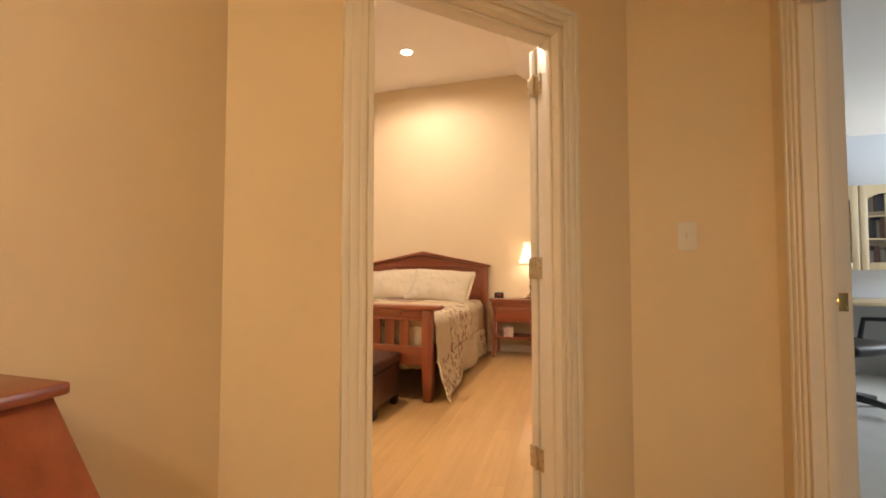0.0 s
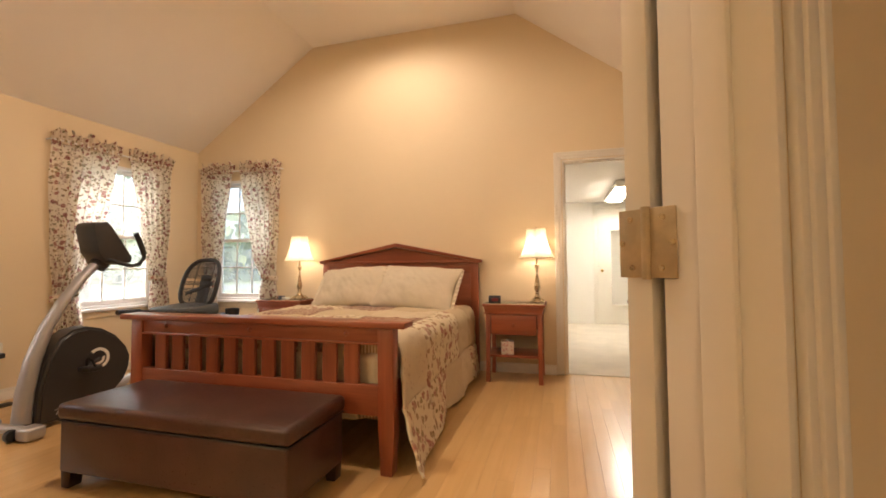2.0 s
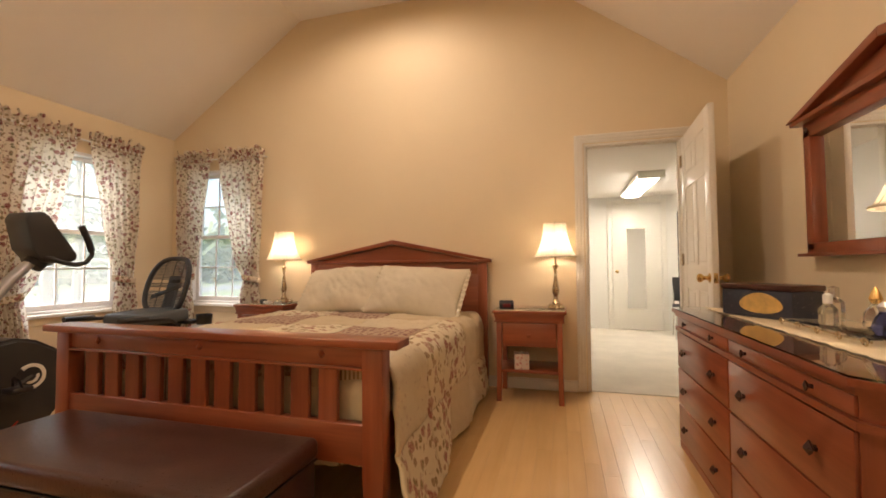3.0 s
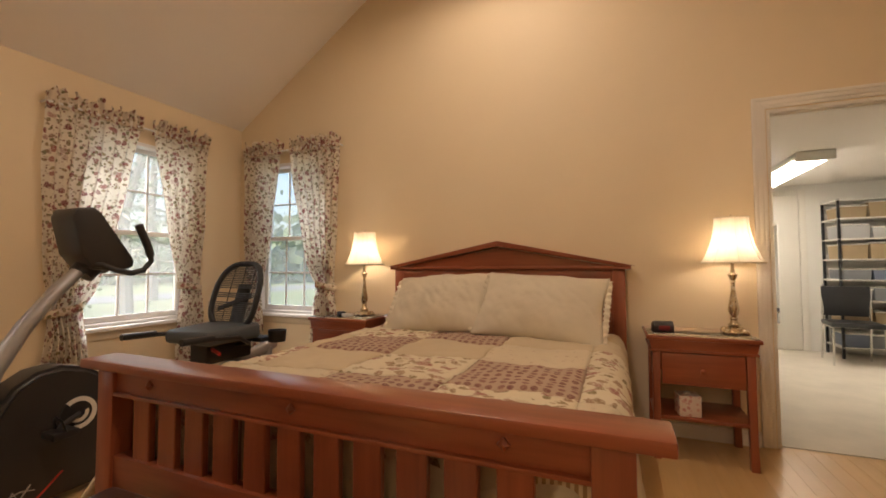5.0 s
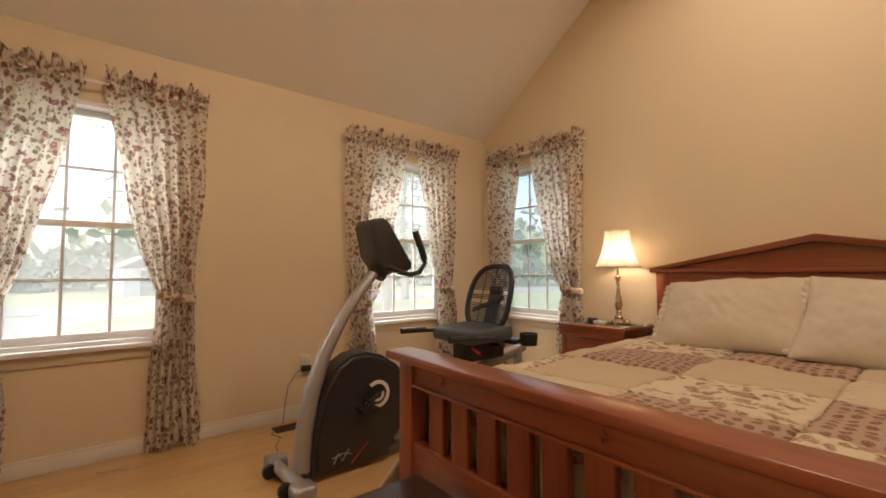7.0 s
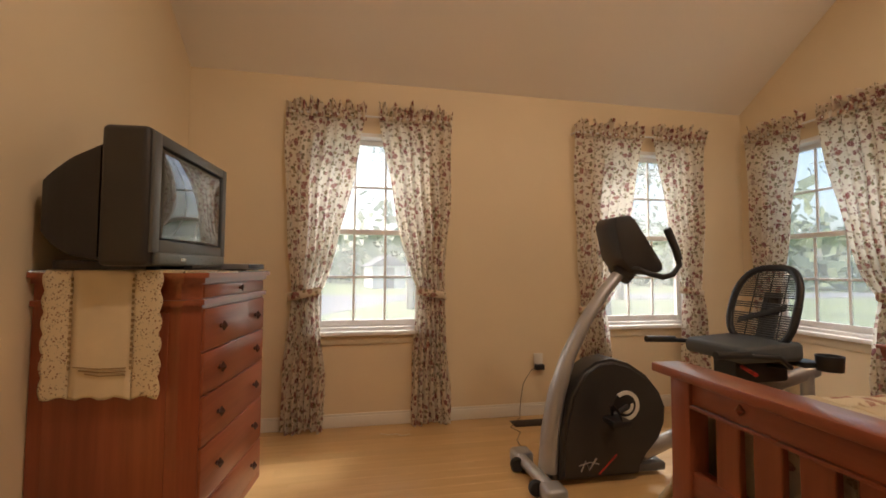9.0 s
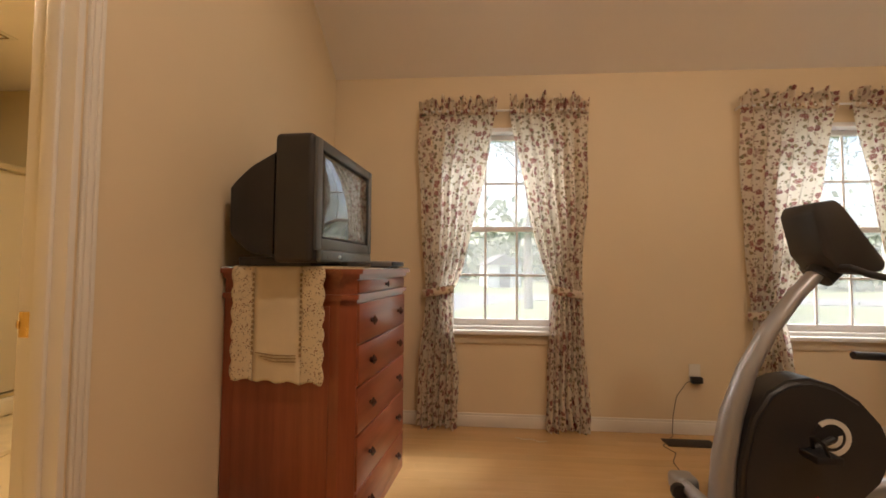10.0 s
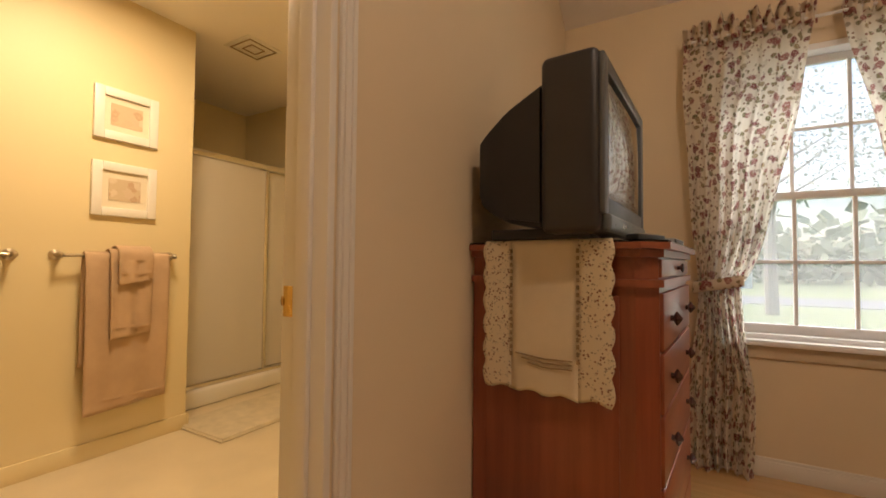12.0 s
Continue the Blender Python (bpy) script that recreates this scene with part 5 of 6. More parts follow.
    bm = box(B(), -0.21, y(4.05), 0.60, 0.21, y(4.52), 0.675, 0.033, 5)
    for v in bm.verts:
        k = abs(v.co.x) / 0.21
        v.co.y += 0.10 * (1 - v.co.z * 0) * (k ** 3) * (1 if v.co.y < y(4.25) else 0)
        if v.co.z > 0.65:
            v.co.z += 0.014 * k * k + 0.02 * (v.co.y > y(4.4))
    part("seat_pad", bm, GREYVINYL, ob, "grey vinyl seat pad")
    # back rest: a rounded frame with a mesh of thin slats
    lean = Matrix.Translation((0, y(4.44), 0.645)) @ Matrix.Rotation(radians(-17), 4, "X")

    def outline(a):
        c, s2 = math.cos(a), math.sin(a)
        ww = 0.205 - 0.035 * max(0, s2)
        return (ww * (abs(c) ** 0.62) * (1 if c > 0 else -1), 0.25 + 0.235 * (abs(s2) ** 0.62) * (1 if s2 > 0 else -1))
    ring = [outline(2 * math.pi * k / 48) for k in range(49)]
    bm = tube(B(), [(a, 0.03 * (abs(a) / 0.2) ** 2 * -1, b) for a, b in ring], 0.020, 10)
    bmesh.ops.transform(bm, matrix=lean, verts=bm.verts)
    back = part("backrest_frame", bm, BLACK, ob)
    def width_at(z):
        best = 0
        for a, b in ring:
            if abs(b - z) < 0.02:
                best = max(best, abs(a))
        return best
    for k in range(32):
        z = 0.045 + k * 0.0134
        ww = width_at(z)
        if ww < 0.03:
            continue
        bm = tube(B(), [(-ww, -0.03 * (ww / 0.2) ** 2, z), (-ww / 2, -0.008, z + 0.004), (0, 0, z + 0.005), (ww / 2, -0.008, z + 0.004), (ww, -0.03 * (ww / 0.2) ** 2, z)], 0.0043, 5)
        bmesh.ops.transform(bm, matrix=lean, verts=bm.verts)
        part("mesh_slat", bm, GREYVINYL, back)
    for k in range(3):
        x = -0.10 + 0.10 * k
        bm = tube(B(), [(x, -0.02 * (x / 0.2) ** 2, 0.04), (x * 0.95, -0.012 * (x / 0.2) ** 2, 0.46)], 0.0035, 5)
        bmesh.ops.transform(bm, matrix=lean, verts=bm.verts)
        part("mesh_strand", bm, BLACK, back)
    bm = prism(B(), [(-0.16, 0.13), (0.12, 0.23), (0.12, 0.265), (-0.16, 0.165)], 1, -0.012, 0.0, 0.003)
    bmesh.ops.transform(bm, matrix=lean, verts=bm.verts)
    part("lumbar_band", bm, BLACK, back)
    bm = box(B(), -0.05, 0.01, 0.05, 0.05, 0.045, 0.34, 0.012)
    bmesh.ops.transform(bm, matrix=lean, verts=bm.verts)
    part("back_bracket", bm, BLACK, ob)
    # side grips, lever and bottle holder
    for s in (-1, 1):
        g = part("seat_grip_bar", tube(B(), [(s * 0.08, y(4.42), 0.56), (s * 0.22, y(4.40), 0.58), (s * 0.26, y(4.28), 0.64), (s * 0.26, y(3.97), 0.665)], 0.013, 10), BLACK, ob)
        part("foam_grip", tube(B(), [(s * 0.26, y(4.10), 0.66), (s * 0.26, y(3.90), 0.667)], 0.020, 12), BLACK, g)
    part("bottle_holder", lathe(B(), [(0.055, 0.56), (0.062, 0.64), (0.057, 0.64), (0.050, 0.57)], 0.25, y(4.62), 20, False), BLACK, ob, thick=0.003)
    part("holder_arm", box(B(), 0.06, y(4.50), 0.57, 0.22, y(4.62), 0.60, 0.006), BLACK, ob)
    part("red_lever", tube(B(), [(0.06, y(4.25), 0.56), (0.24, y(4.16), 0.555)], 0.011, 8), RED, ob, "red adjusting lever")


bike()

# ---- things on the dresser ----
DT = 0.785


def dresser_things():
    r = thing("dresser_runner", (0, 0, 0), "long white lace runner along the dresser top", "lace runner")

    def f(u, v):
        y = 2.915 + 1.52 * u
        x = 0.52 + 0.30 * v
        x += 0.010 * abs(math.sin(y * 36)) * (1 if v > 0.5 else -1) * abs(2 * v - 1)
        return (x, y, DT + 0.003 + 0.0012 * math.sin(y * 23 + v * 9))
    part("lace", sheet(B(), 120, 12, f), LINEN, r, thick=0.003, smooth=180)

    def g(u, v):
        x = 0.53 + 0.28 * v
        return (x, 2.915 - 0.075 - 0.004 * math.sin(v * 30), DT + 0.001 - 0.10 * u - 0.010 * abs(math.sin(v * 12)) * u)
    part("hanging_end", sheet(B(), 8, 20, g), LACE, r, "scalloped lace end hanging over the edge", thick=0.002, smooth=180)

    bx = thing("jewellery_box", (0.66, 4.025, DT + 0.006), "dark lacquer box with a gold leaf on its side", "box", "", 28)
    part("body", box(B(), -0.09, -0.17, 0.0, 0.09, 0.17, 0.125, 0.006), paint("dark_lacquer", (0.03, 0.035, 0.055), 0.25), bx)
    part("lid", box(B(), -0.094, -0.174, 0.125, 0.094, 0.174, 0.150, 0.006), KNOBWOOD, bx, "dark red wooden lid")
    leaf = [(0.10 * math.cos(a) * (1 - 0.25 * math.sin(a)), 0.068 + 0.046 * math.sin(a)) for a in [2 * math.pi * k / 22 for k in range(22)]]
    part("gold_leaf", prism(B(), [(p - 0.03, q) for p, q in leaf], 0, -0.094, -0.089), paint("gold_paint", (0.62, 0.40, 0.12), 0.4, 0.2, 30), bx, "painted gold leaf")

    def bottle(x, y, prof, mat, capprof, capmat, label, n=20):
        b = thing("perfume_bottle", (x, y, DT + 0.034), label, "bottle", "perfume bottles")
        part("flask", lathe(B(), prof, n=n), mat, b)
        part("cap", lathe(B(), capprof, n=max(n, 12)), capmat, b)
    blue = glass("blue_glass", (0.10, 0.14, 0.55), 0.02)
    bottle(0.64, 3.545, [(0.026, 0), (0.030, 0.01), (0.030, 0.055), (0.012, 0.075)], CLEAR, [(0.014, 0.075), (0.014, 0.105), (0.004, 0.112)], WHITEPL, "clear square glass perfume bottle", 4)
    bottle(0.72, 3.665, [(0.03, 0), (0.034, 0.012), (0.034, 0.07), (0.012, 0.09)], CLEAR, [(0.016, 0.09), (0.016, 0.125), (0.004, 0.13)], CHROME, "tall clear glass perfume bottle", 4)
    bottle(0.72, 3.445, [(0.020, 0), (0.034, 0.02), (0.030, 0.055), (0.010, 0.085)], CLEAR, [(0.013, 0.085), (0.018, 0.10), (0.010, 0.125), (0.003, 0.14)], BRASS, "round perfume bottle with gold stopper")
    bottle(0.67, 3.325, [(0.024, 0), (0.032, 0.02), (0.022, 0.05), (0.010, 0.07)], blue, [(0.012, 0.07), (0.016, 0.085), (0.004, 0.10)], SILVER, "small blue glass perfume bottle")
    tray = thing("glass_tray", (0.68, 3.495, DT + 0.006), "glass tray on a scrolled iron stand", "tray")
    part("plate", box(B(), -0.10, -0.24, 0.020, 0.10, 0.24, 0.027, 0.002), CLEAR, tray)
    for sx in (-1, 1):
        part("stand_rail", tube(B(), [(sx * 0.09, -0.25, 0.016), (sx * 0.09, 0.25, 0.016)], 0.004, 8), ANTIQUE, tray)
        for yy in (-0.24, -0.12, 0.0, 0.12, 0.24):
            pts = [(sx * 0.10, yy + 0.016 * math.cos(a) * (1 - a / 14), 0.014 + 0.014 * math.sin(a) * (1 - a / 14)) for a in [k * 0.6 for k in range(14)]]
            part("scroll", tube(B(), pts, 0.003, 6), ANTIQUE, tray)


dresser_things()

# ---- wall and floor fittings ----


def outlet():
    ob = thing("wall_outlet", (XW, 3.49, 0.40), "white wall outlet with a black plug adapter", "outlet")
    part("plate", box(B(), 0.0, -0.036, -0.058, 0.006, 0.036, 0.058, 0.002), WHITEPL, ob)
    part("adapter", box(B(), 0.006, -0.035, -0.062, 0.045, 0.035, -0.022, 0.006), BLACK, ob)
    pts = [(0.03, -0.035, -0.045), (0.035, -0.07, -0.06), (0.03, -0.13, -0.15), (0.022, -0.15, -0.28), (0.03, -0.16, -0.385), (0.06, -0.17, -0.394), (0.14, -0.24, -0.395), (0.22, -0.30, -0.395), (0.32, -0.27, -0.395), (0.44, -0.34, -0.395), (0.60, -0.36, -0.395), (0.80, -0.42, -0.395)]
    part("cord", tube(B(), pts, 0.0024, 6), CORD, ob)


outlet()
vent = thing("floor_register", (-4.215, 3.375, 0.0), "dark brown metal floor register", "floor vent")
part("frame", box(B(), -0.06, -0.15, 0.0, 0.06, 0.15, 0.004, 0.0015), paint("register_brown", (0.05, 0.03, 0.02), 0.45), vent)
for k in range(14):
    part("louver", box(B(), -0.045, -0.135 + k * 0.0205, 0.004, 0.045, -0.125 + k * 0.0205, 0.007, 0.001, 1), BLACK, vent)
scrap = thing("loose_cord", (-4.20, 2.30, 0), "short loose end of pale cord on the floor", "cord")
part("cord", tube(B(), [(0, 0, 0.004), (0.03, 0.05, 0.004), (0.02, 0.10, 0.004), (0.06, 0.14, 0.004), (0.04, 0.19, 0.004)], 0.003, 6), CREAM, scrap)

sw = thing("light_switch", (0.622, 2.02, 1.204), "cream wall switch plate with one toggle", "switch")
part("plate", box(B(), -0.036, -0.006, -0.058, 0.036, 0.0, 0.058, 0.002), WHITEPL, sw)
part("toggle", box(B(), -0.005, -0.016, -0.010, 0.005, -0.005, 0.012, 0.002), WHITEPL, sw)

# The southern fixture is assumed, added to go with the second can lamp.
for cx, cy in CANS:
    can = thing("recessed_light", (cx, cy, FLAT), "white recessed ceiling light, lit warm; the southern one is assumed", "ceiling light", "recessed lights")
    part("trim_ring", lathe(B(), [(0.060, -0.002), (0.085, -0.006), (0.090, -0.001), (0.060, 0.0)], n=32, cap=False), WHITEPL, can)
    part("lens", lathe(B(), [(0.002, -0.003), (0.060, -0.002)], n=32, cap=False), glow("can_glow", (1.0, 0.85, 0.62), 4.0) if "can_glow" not in MATS else MATS["can_glow"], can, "glowing lens")

# ---- closet beyond the bedroom ----


def closet():
    fl = thing("fluorescent_light", (0.75, 7.77, 2.12), "ceiling fluorescent light with a glowing lens", "ceiling light")
    part("pan", box(B(), -0.14, -0.72, -0.05, 0.14, 0.72, 0.0, 0.01), WHITEPL, fl)
    part("end_cap", box(B(), -0.145, -0.75, -0.09, 0.145, -0.70, -0.0, 0.01), WHITEPL, fl)
    part("end_cap", box(B(), -0.145, 0.70, -0.09, 0.145, 0.75, -0.0, 0.01), WHITEPL, fl)
    part("lens", prism(B(), [(-0.12, -0.05), (0.12, -0.05), (0.09, -0.095), (-0.09, -0.095)], 1, -0.70, 0.70, 0.01), glow("tube_glow", (1.0, 0.92, 0.80), 3.0), fl, "glowing acrylic lens")
    # far door with a mirror hung on it
    d = thing("closet_far_door", (0.50, 8.995, 0), "white flat door with brass knob at the closet end", "door")
    part("leaf", box(B(), 0.03, -0.012, 0.012, 0.74, 0.0, 1.99, 0.002), TRIM, d)
    part("casing", box(B(), -0.05, -0.018, 0.006, 0.024, 0.0, 2.06, 0.003), TRIM, d)
    part("casing", box(B(), 0.746, -0.018, 0.006, 0.82, 0.0, 2.06, 0.003), TRIM, d)
    part("casing", box(B(), 0.024, -0.018, 1.995, 0.746, 0.0, 2.06, 0.003), TRIM, d)
    bm = lathe(B(), [(0.025, 0), (0.010, 0.01), (0.010, 0.03), (0.026, 0.05), (0.003, 0.066)], n=16)
    bmesh.ops.transform(bm, matrix=Matrix.Translation((0.085, -0.012, 0.92)) @ Matrix.Rotation(radians(90), 4, "X"), verts=bm.verts)
    part("knob", bm, BRASS, d, "brass knob")
    mi = thing("door_mirror", (0.875, 8.980, 0.97), "narrow white framed mirror on the closet door", "mirror")
    for x in (-0.165, 0.135):
        part("stile", box(B(), x, -0.014, -0.66, x + 0.03, 0, 0.66, 0.003), TRIM, mi)
    for z in (-0.66, 0.63):
        part("rail", box(B(), -0.135, -0.014, z, 0.135, 0, z + 0.03, 0.003), TRIM, mi)
    part("glass", box(B(), -0.135, -0.008, -0.63, 0.135, -0.004, 0.63), MIRROR, mi, smooth=0)
    # shelf unit with bins
    sh = thing("shelf_unit", (1.47, 8.56, 0), "dark metal shelf unit full of plastic bins", "shelves")
    for x in (0.0, 0.78):
        for y in (0.0, 0.40):
            part("upright", box(B(), x, y, 0.006, x + 0.025, y + 0.025, 1.86, 0.002), BLACK, sh)
    levels = [0.12, 0.40, 0.66, 0.90, 1.14, 1.38, 1.62, 1.84]
    for z in levels:
        part("shelf", box(B(), 0.0, 0.0, z, 0.805, 0.425, z + 0.018, 0.002), WHITEPL, sh)
    rnd = random.Random(3)
    cols = [paint("bin_grey", (0.22, 0.23, 0.25), 0.4), paint("bin_clear", (0.50, 0.50, 0.50), 0.3), paint("bin_blue", (0.15, 0.18, 0.26), 0.4), paint("carton_tan", (0.40, 0.30, 0.18), 0.8)]
    for z in levels[:-1]:
        x = 0.03
        while x < 0.55:
            w = rnd.uniform(0.20, 0.30)
            h = rnd.uniform(0.11, 0.18)
            bn = thing("storage_bin", (1.47 + x, 8.58, z + 0.018), "small plastic storage bin with lid on the shelf", "bin", "bins on the shelves")
            part("tub", prism(B(), [(0.01, 0.0), (w - 0.01, 0.0), (w, h), (0.0, h)], 1, 0.0, 0.34, 0.006), rnd.choice(cols), bn)
            part("lid", box(B(), -0.005, -0.008, h, w + 0.005, 0.348, h + 0.014, 0.004), WHITEPL, bn)
            x += w + 0.015
    # chair
    ch = thing("side_chair", (1.45, 8.27, 0.006), "black vinyl side chair with chrome legs", "chair", "", -8)
    part("seat", box(B(), -0.22, -0.21, 0.41, 0.22, 0.22, 0.46, 0.018, 3), BLACK, ch)
    part("backrest", box(B(), -0.21, 0.20, 0.50, 0.21, 0.235, 0.84, 0.014, 3), BLACK, ch)
    for sx in (-1, 1):
        part("front_leg", tube(B(), [(sx * 0.20, -0.19, 0.41), (sx * 0.21, -0.20, 0.0)], 0.011, 10), CHROME, ch)
        part("back_leg", tube(B(), [(sx * 0.20, 0.22, 0.84), (sx * 0.20, 0.20, 0.42), (sx * 0.21, 0.27, 0.0)], 0.011, 10), CHROME, ch)
        part("side_rail", tube(B(), [(sx * 0.20, -0.19, 0.40), (sx * 0.20, 0.20, 0.40)], 0.010, 8), CHROME, ch)
    # hanging rack beside the doorway
    rk = thing("tie_rack", (-0.50, 6.60, 0), "dark metal hanging rack with belts and ties", "rack")
    for y in (0.0, 0.9):
        part("upright", box(B(), 0.0, y, 0.35, 0.02, y + 0.02, 1.40, 0.002), BLACK, rk)
    for k in range(6):
        part("rung", box(B(), 0.0, 0.0, 0.42 + k * 0.18, 0.09, 0.92, 0.45 + k * 0.18, 0.004), WOODLEG, rk)
    for k in range(7):
        y = 0.06 + k * 0.13
        part("belt", box(B(), 0.09, y, 0.55 + 0.04 * (k % 3), 0.10, y + 0.035, 1.36 - 0.03 * (k % 2), 0.003), (LEATHER, BLACK, cols[2])[k % 3], rk)


closet()

# ---- bathroom ----


def bathroom():
    def picture(z0, z1, label):
        ob = thing("framed_picture", (-2.93, -1.0, (z0 + z1) / 2), label, "picture", "bathroom pictures")
        w, h = 0.152, (z1 - z0) / 2
        for x0, x1, za, zb in ((-w, -w + 0.045, -h, h), (w - 0.045, w, -h, h), (-w + 0.045, w - 0.045, h - 0.045, h), (-w + 0.045, w - 0.045, -h, -h + 0.045)):
            part("frame_side", box(B(), x0, 0.0, za, x1, 0.022, zb, 0.004), TRIM, ob)
        part("mount", box(B(), -w + 0.045, 0.002, -h + 0.045, w - 0.045, 0.008, h - 0.045), paint("mount_card", (0.74, 0.66, 0.50), 0.8) if "mount_card" not in MATS else MATS["mount_card"], ob)
        part("print", box(B(), -0.075, 0.008, -0.058, 0.075, 0.010, 0.058), cloth("shell_print_" + label[:5], (0.60, 0.48, 0.32), [(18, 0.45, ((0.5, 0.34, 0.22), (0.66, 0.55, 0.40)), z0)]), ob, "pale shell-toned print")
    picture(1.65, 1.925, "cream framed small print above another")
    picture(1.245, 1.53, "lower cream framed small print on the wall")
    nickel = paint("brushed_nickel", (0.55, 0.48, 0.38), 0.3, 0.05, 9, 60, 0.02, 1.0)

    def bar(x0, x1, label):
        ob = thing("towel_bar", (0, -1.0, 1.035), label, "towel bar", "towel bars")
        for x in (x0, x1):
            bm = lathe(B(), [(0.026, 0.0), (0.026, 0.008), (0.012, 0.02), (0.010, 0.055), (0.015, 0.066), (0.004, 0.080)], n=18)
            bmesh.ops.transform(bm, matrix=Matrix.Translation((x, 0, 0)) @ Matrix.Rotation(radians(-90), 4, "X"), verts=bm.verts)
            part("bracket", bm, nickel, ob)
        part("bar", tube(B(), [(x0, 0.062, 0), (x1, 0.062, 0)], 0.008, 12), nickel, ob)
    bar(-3.165, -2.65, "brushed nickel towel bar holding towels")
    bar(-2.49, -1.88, "brushed nickel towel bar on the wall")

    def towel(x0, x1, front, back, off, label, group="hanging towels"):
        ob = thing("towel", (0, -1.0 + 0.062, 1.035), label, "towel", group)
        r = 0.012 + off

        def f(u, v):
            x = x0 + (x1 - x0) * v
            s = -back + (back + front + math.pi * r) * u
            wob = 0.005 * math.sin(v * 14 + off * 300) + 0.004 * math.sin(v * 5 + u * 4)
            if s < 0:
                return (x, -r + wob * 0.3, s)
            if s < math.pi * r:
                a = s / r
                return (x, -r * math.cos(a), r * math.sin(a))
            d = s - math.pi * r
            return (x + 0.02 * (0.5 - v) * d, r + 0.03 * d * (1 - d) + wob * (d > 0.03), -d - 0.02 * (v - 0.5) * (d > front * 0.9))
        part("terry", sheet(B(), 60, 26, f), TOWEL, ob, thick=0.010, smooth=180)
        part("hem_band", box(B(), x0 + 0.012, r + 0.03 * front * (1 - front) + 0.006, -front + 0.045, x1 - 0.012, r + 0.03 * front * (1 - front) + 0.010, -front + 0.060, 0.001), TOWEL, ob)
    towel(-3.13, -2.74, 0.78, 0.55, 0.004, "large tan terry bath towel on the bar")
    towel(-3.035, -2.84, 0.42, 0.30, 0.020, "tan terry hand towel folded over the bath towel")
    towel(-3.03, -2.87, 0.14, 0.14, 0.038, "small tan washcloth folded on top")
    towel(-2.43, -2.08, 0.60, 0.50, 0.004, "tan terry towel on the second bar")

    # shower with framed sliding doors
    tile = paint("shower_wall", (0.72, 0.62, 0.42), 0.25, 0.03, 3, 50, 0.03)
    base = thing("shower_tray", (-3.67, -1.70, 0.004), "cream shower tray with a raised curb", "shower tray")
    part("curb", box(B(), -0.74, 0.34, 0.0, 0.76, 0.44, 0.125, 0.02, 3), WHITEPL, base)
    part("pan", box(B(), -0.74, -0.39, 0.0, 0.76, 0.34, 0.05, 0.01), WHITEPL, base)
    enc = thing("shower_enclosure", (-3.67, -1.31, 0.13), "chrome framed sliding shower doors, frosted glass", "shower door")
    part("top_rail", box(B(), -0.74, -0.03, 1.62, 0.76, 0.03, 1.665, 0.005), CHROME, enc)
    part("bottom_rail", box(B(), -0.74, -0.03, 0.0, 0.76, 0.03, 0.03, 0.005), CHROME, enc)
    for x0, x1, y in ((-0.74, -0.37, -0.012), (-0.40, 0.75, 0.012)):
        pn = part("door_panel", box(B(), x0 + 0.02, y - 0.003, 0.035, x1 - 0.02, y + 0.003, 1.615), FROST, enc, "frosted glass panel", smooth=0)
        for x in (x0, x1 - 0.03):
            part("stile", box(B(), x, y - 0.010, 0.03, x + 0.03, y + 0.010, 1.62, 0.003), CHROME, pn)
    box_shelf = thing("shower_caddy", (-3.77, -2.085, 0.55), "small shelf with bottles in the shower", "shelf")
    part("shelf", box(B(), -0.16, 0.0, 0.0, 0.16, 0.11, 0.012, 0.003), WHITEPL, box_shelf)
    for k, c in enumerate((BROWN, OLIVE, MAUVE)):
        part("bottle", lathe(B(), [(0.026, 0.012), (0.028, 0.03), (0.028, 0.14), (0.012, 0.155), (0.012, 0.18)], -0.1 + 0.09 * k, 0.055, 14), paint("shampoo_%d" % k, c, 0.3), box_shelf)
    mat = thing("bath_mat", (-3.67, -0.84, 0.004), "cream tufted bath mat in front of the shower", "bath mat")
    bm = box(B(), -0.40, -0.24, 0.0, 0.40, 0.24, 0.022, 0.010, 3)
    part("tufted_top", bm, MATCLOTH, mat)
    part("border", box(B(), -0.41, -0.25, 0.0, 0.41, 0.25, 0.012, 0.006), MATCLOTH, mat)
    v = thing("ceiling_vent", (-3.59, -0.855, 2.44), "square white ceiling vent grille", "vent")
    part("frame", box(B(), -0.13, -0.13, -0.008, 0.13, 0.13, 0.0, 0.003), WHITEPL, v)
    for k in range(4):
        a = 0.025 + k * 0.026
        for x0, y0, x1, y1 in ((-a, -a, a, -a + 0.007), (-a, a - 0.007, a, a), (-a, -a + 0.007, -a + 0.007, a - 0.007), (a - 0.007, -a + 0.007, a, a - 0.007)):
            # Every second ring takes the shadow brown, painting shaded gaps between white louvers.
            part("louver", box(B(), x0, y0, -0.014, x1, y1, -0.008, 0.001, 1), MATS["shadow_and_stitch"] if k % 2 else WHITEPL, v)
    # Made-up fixture that carries the added bathroom lamp.
    bl = thing("bath_unseen_light", (-2.7, -0.2, 2.44), "round bathroom ceiling light, unseen, added to light the room", "ceiling light")
    part("base_ring", lathe(B(), [(0.16, -0.02), (0.17, 0.0)], n=32), WHITEPL, bl)
    part("diffuser", lathe(B(), [(0.02, -0.038), (0.10, -0.034), (0.15, -0.02)], n=32), glow("bath_unseen_glow", (1.0, 0.78, 0.48), 2.0), bl)
    tagged(box_shelf, group="")


bathroom()

# ---- hall and office ----


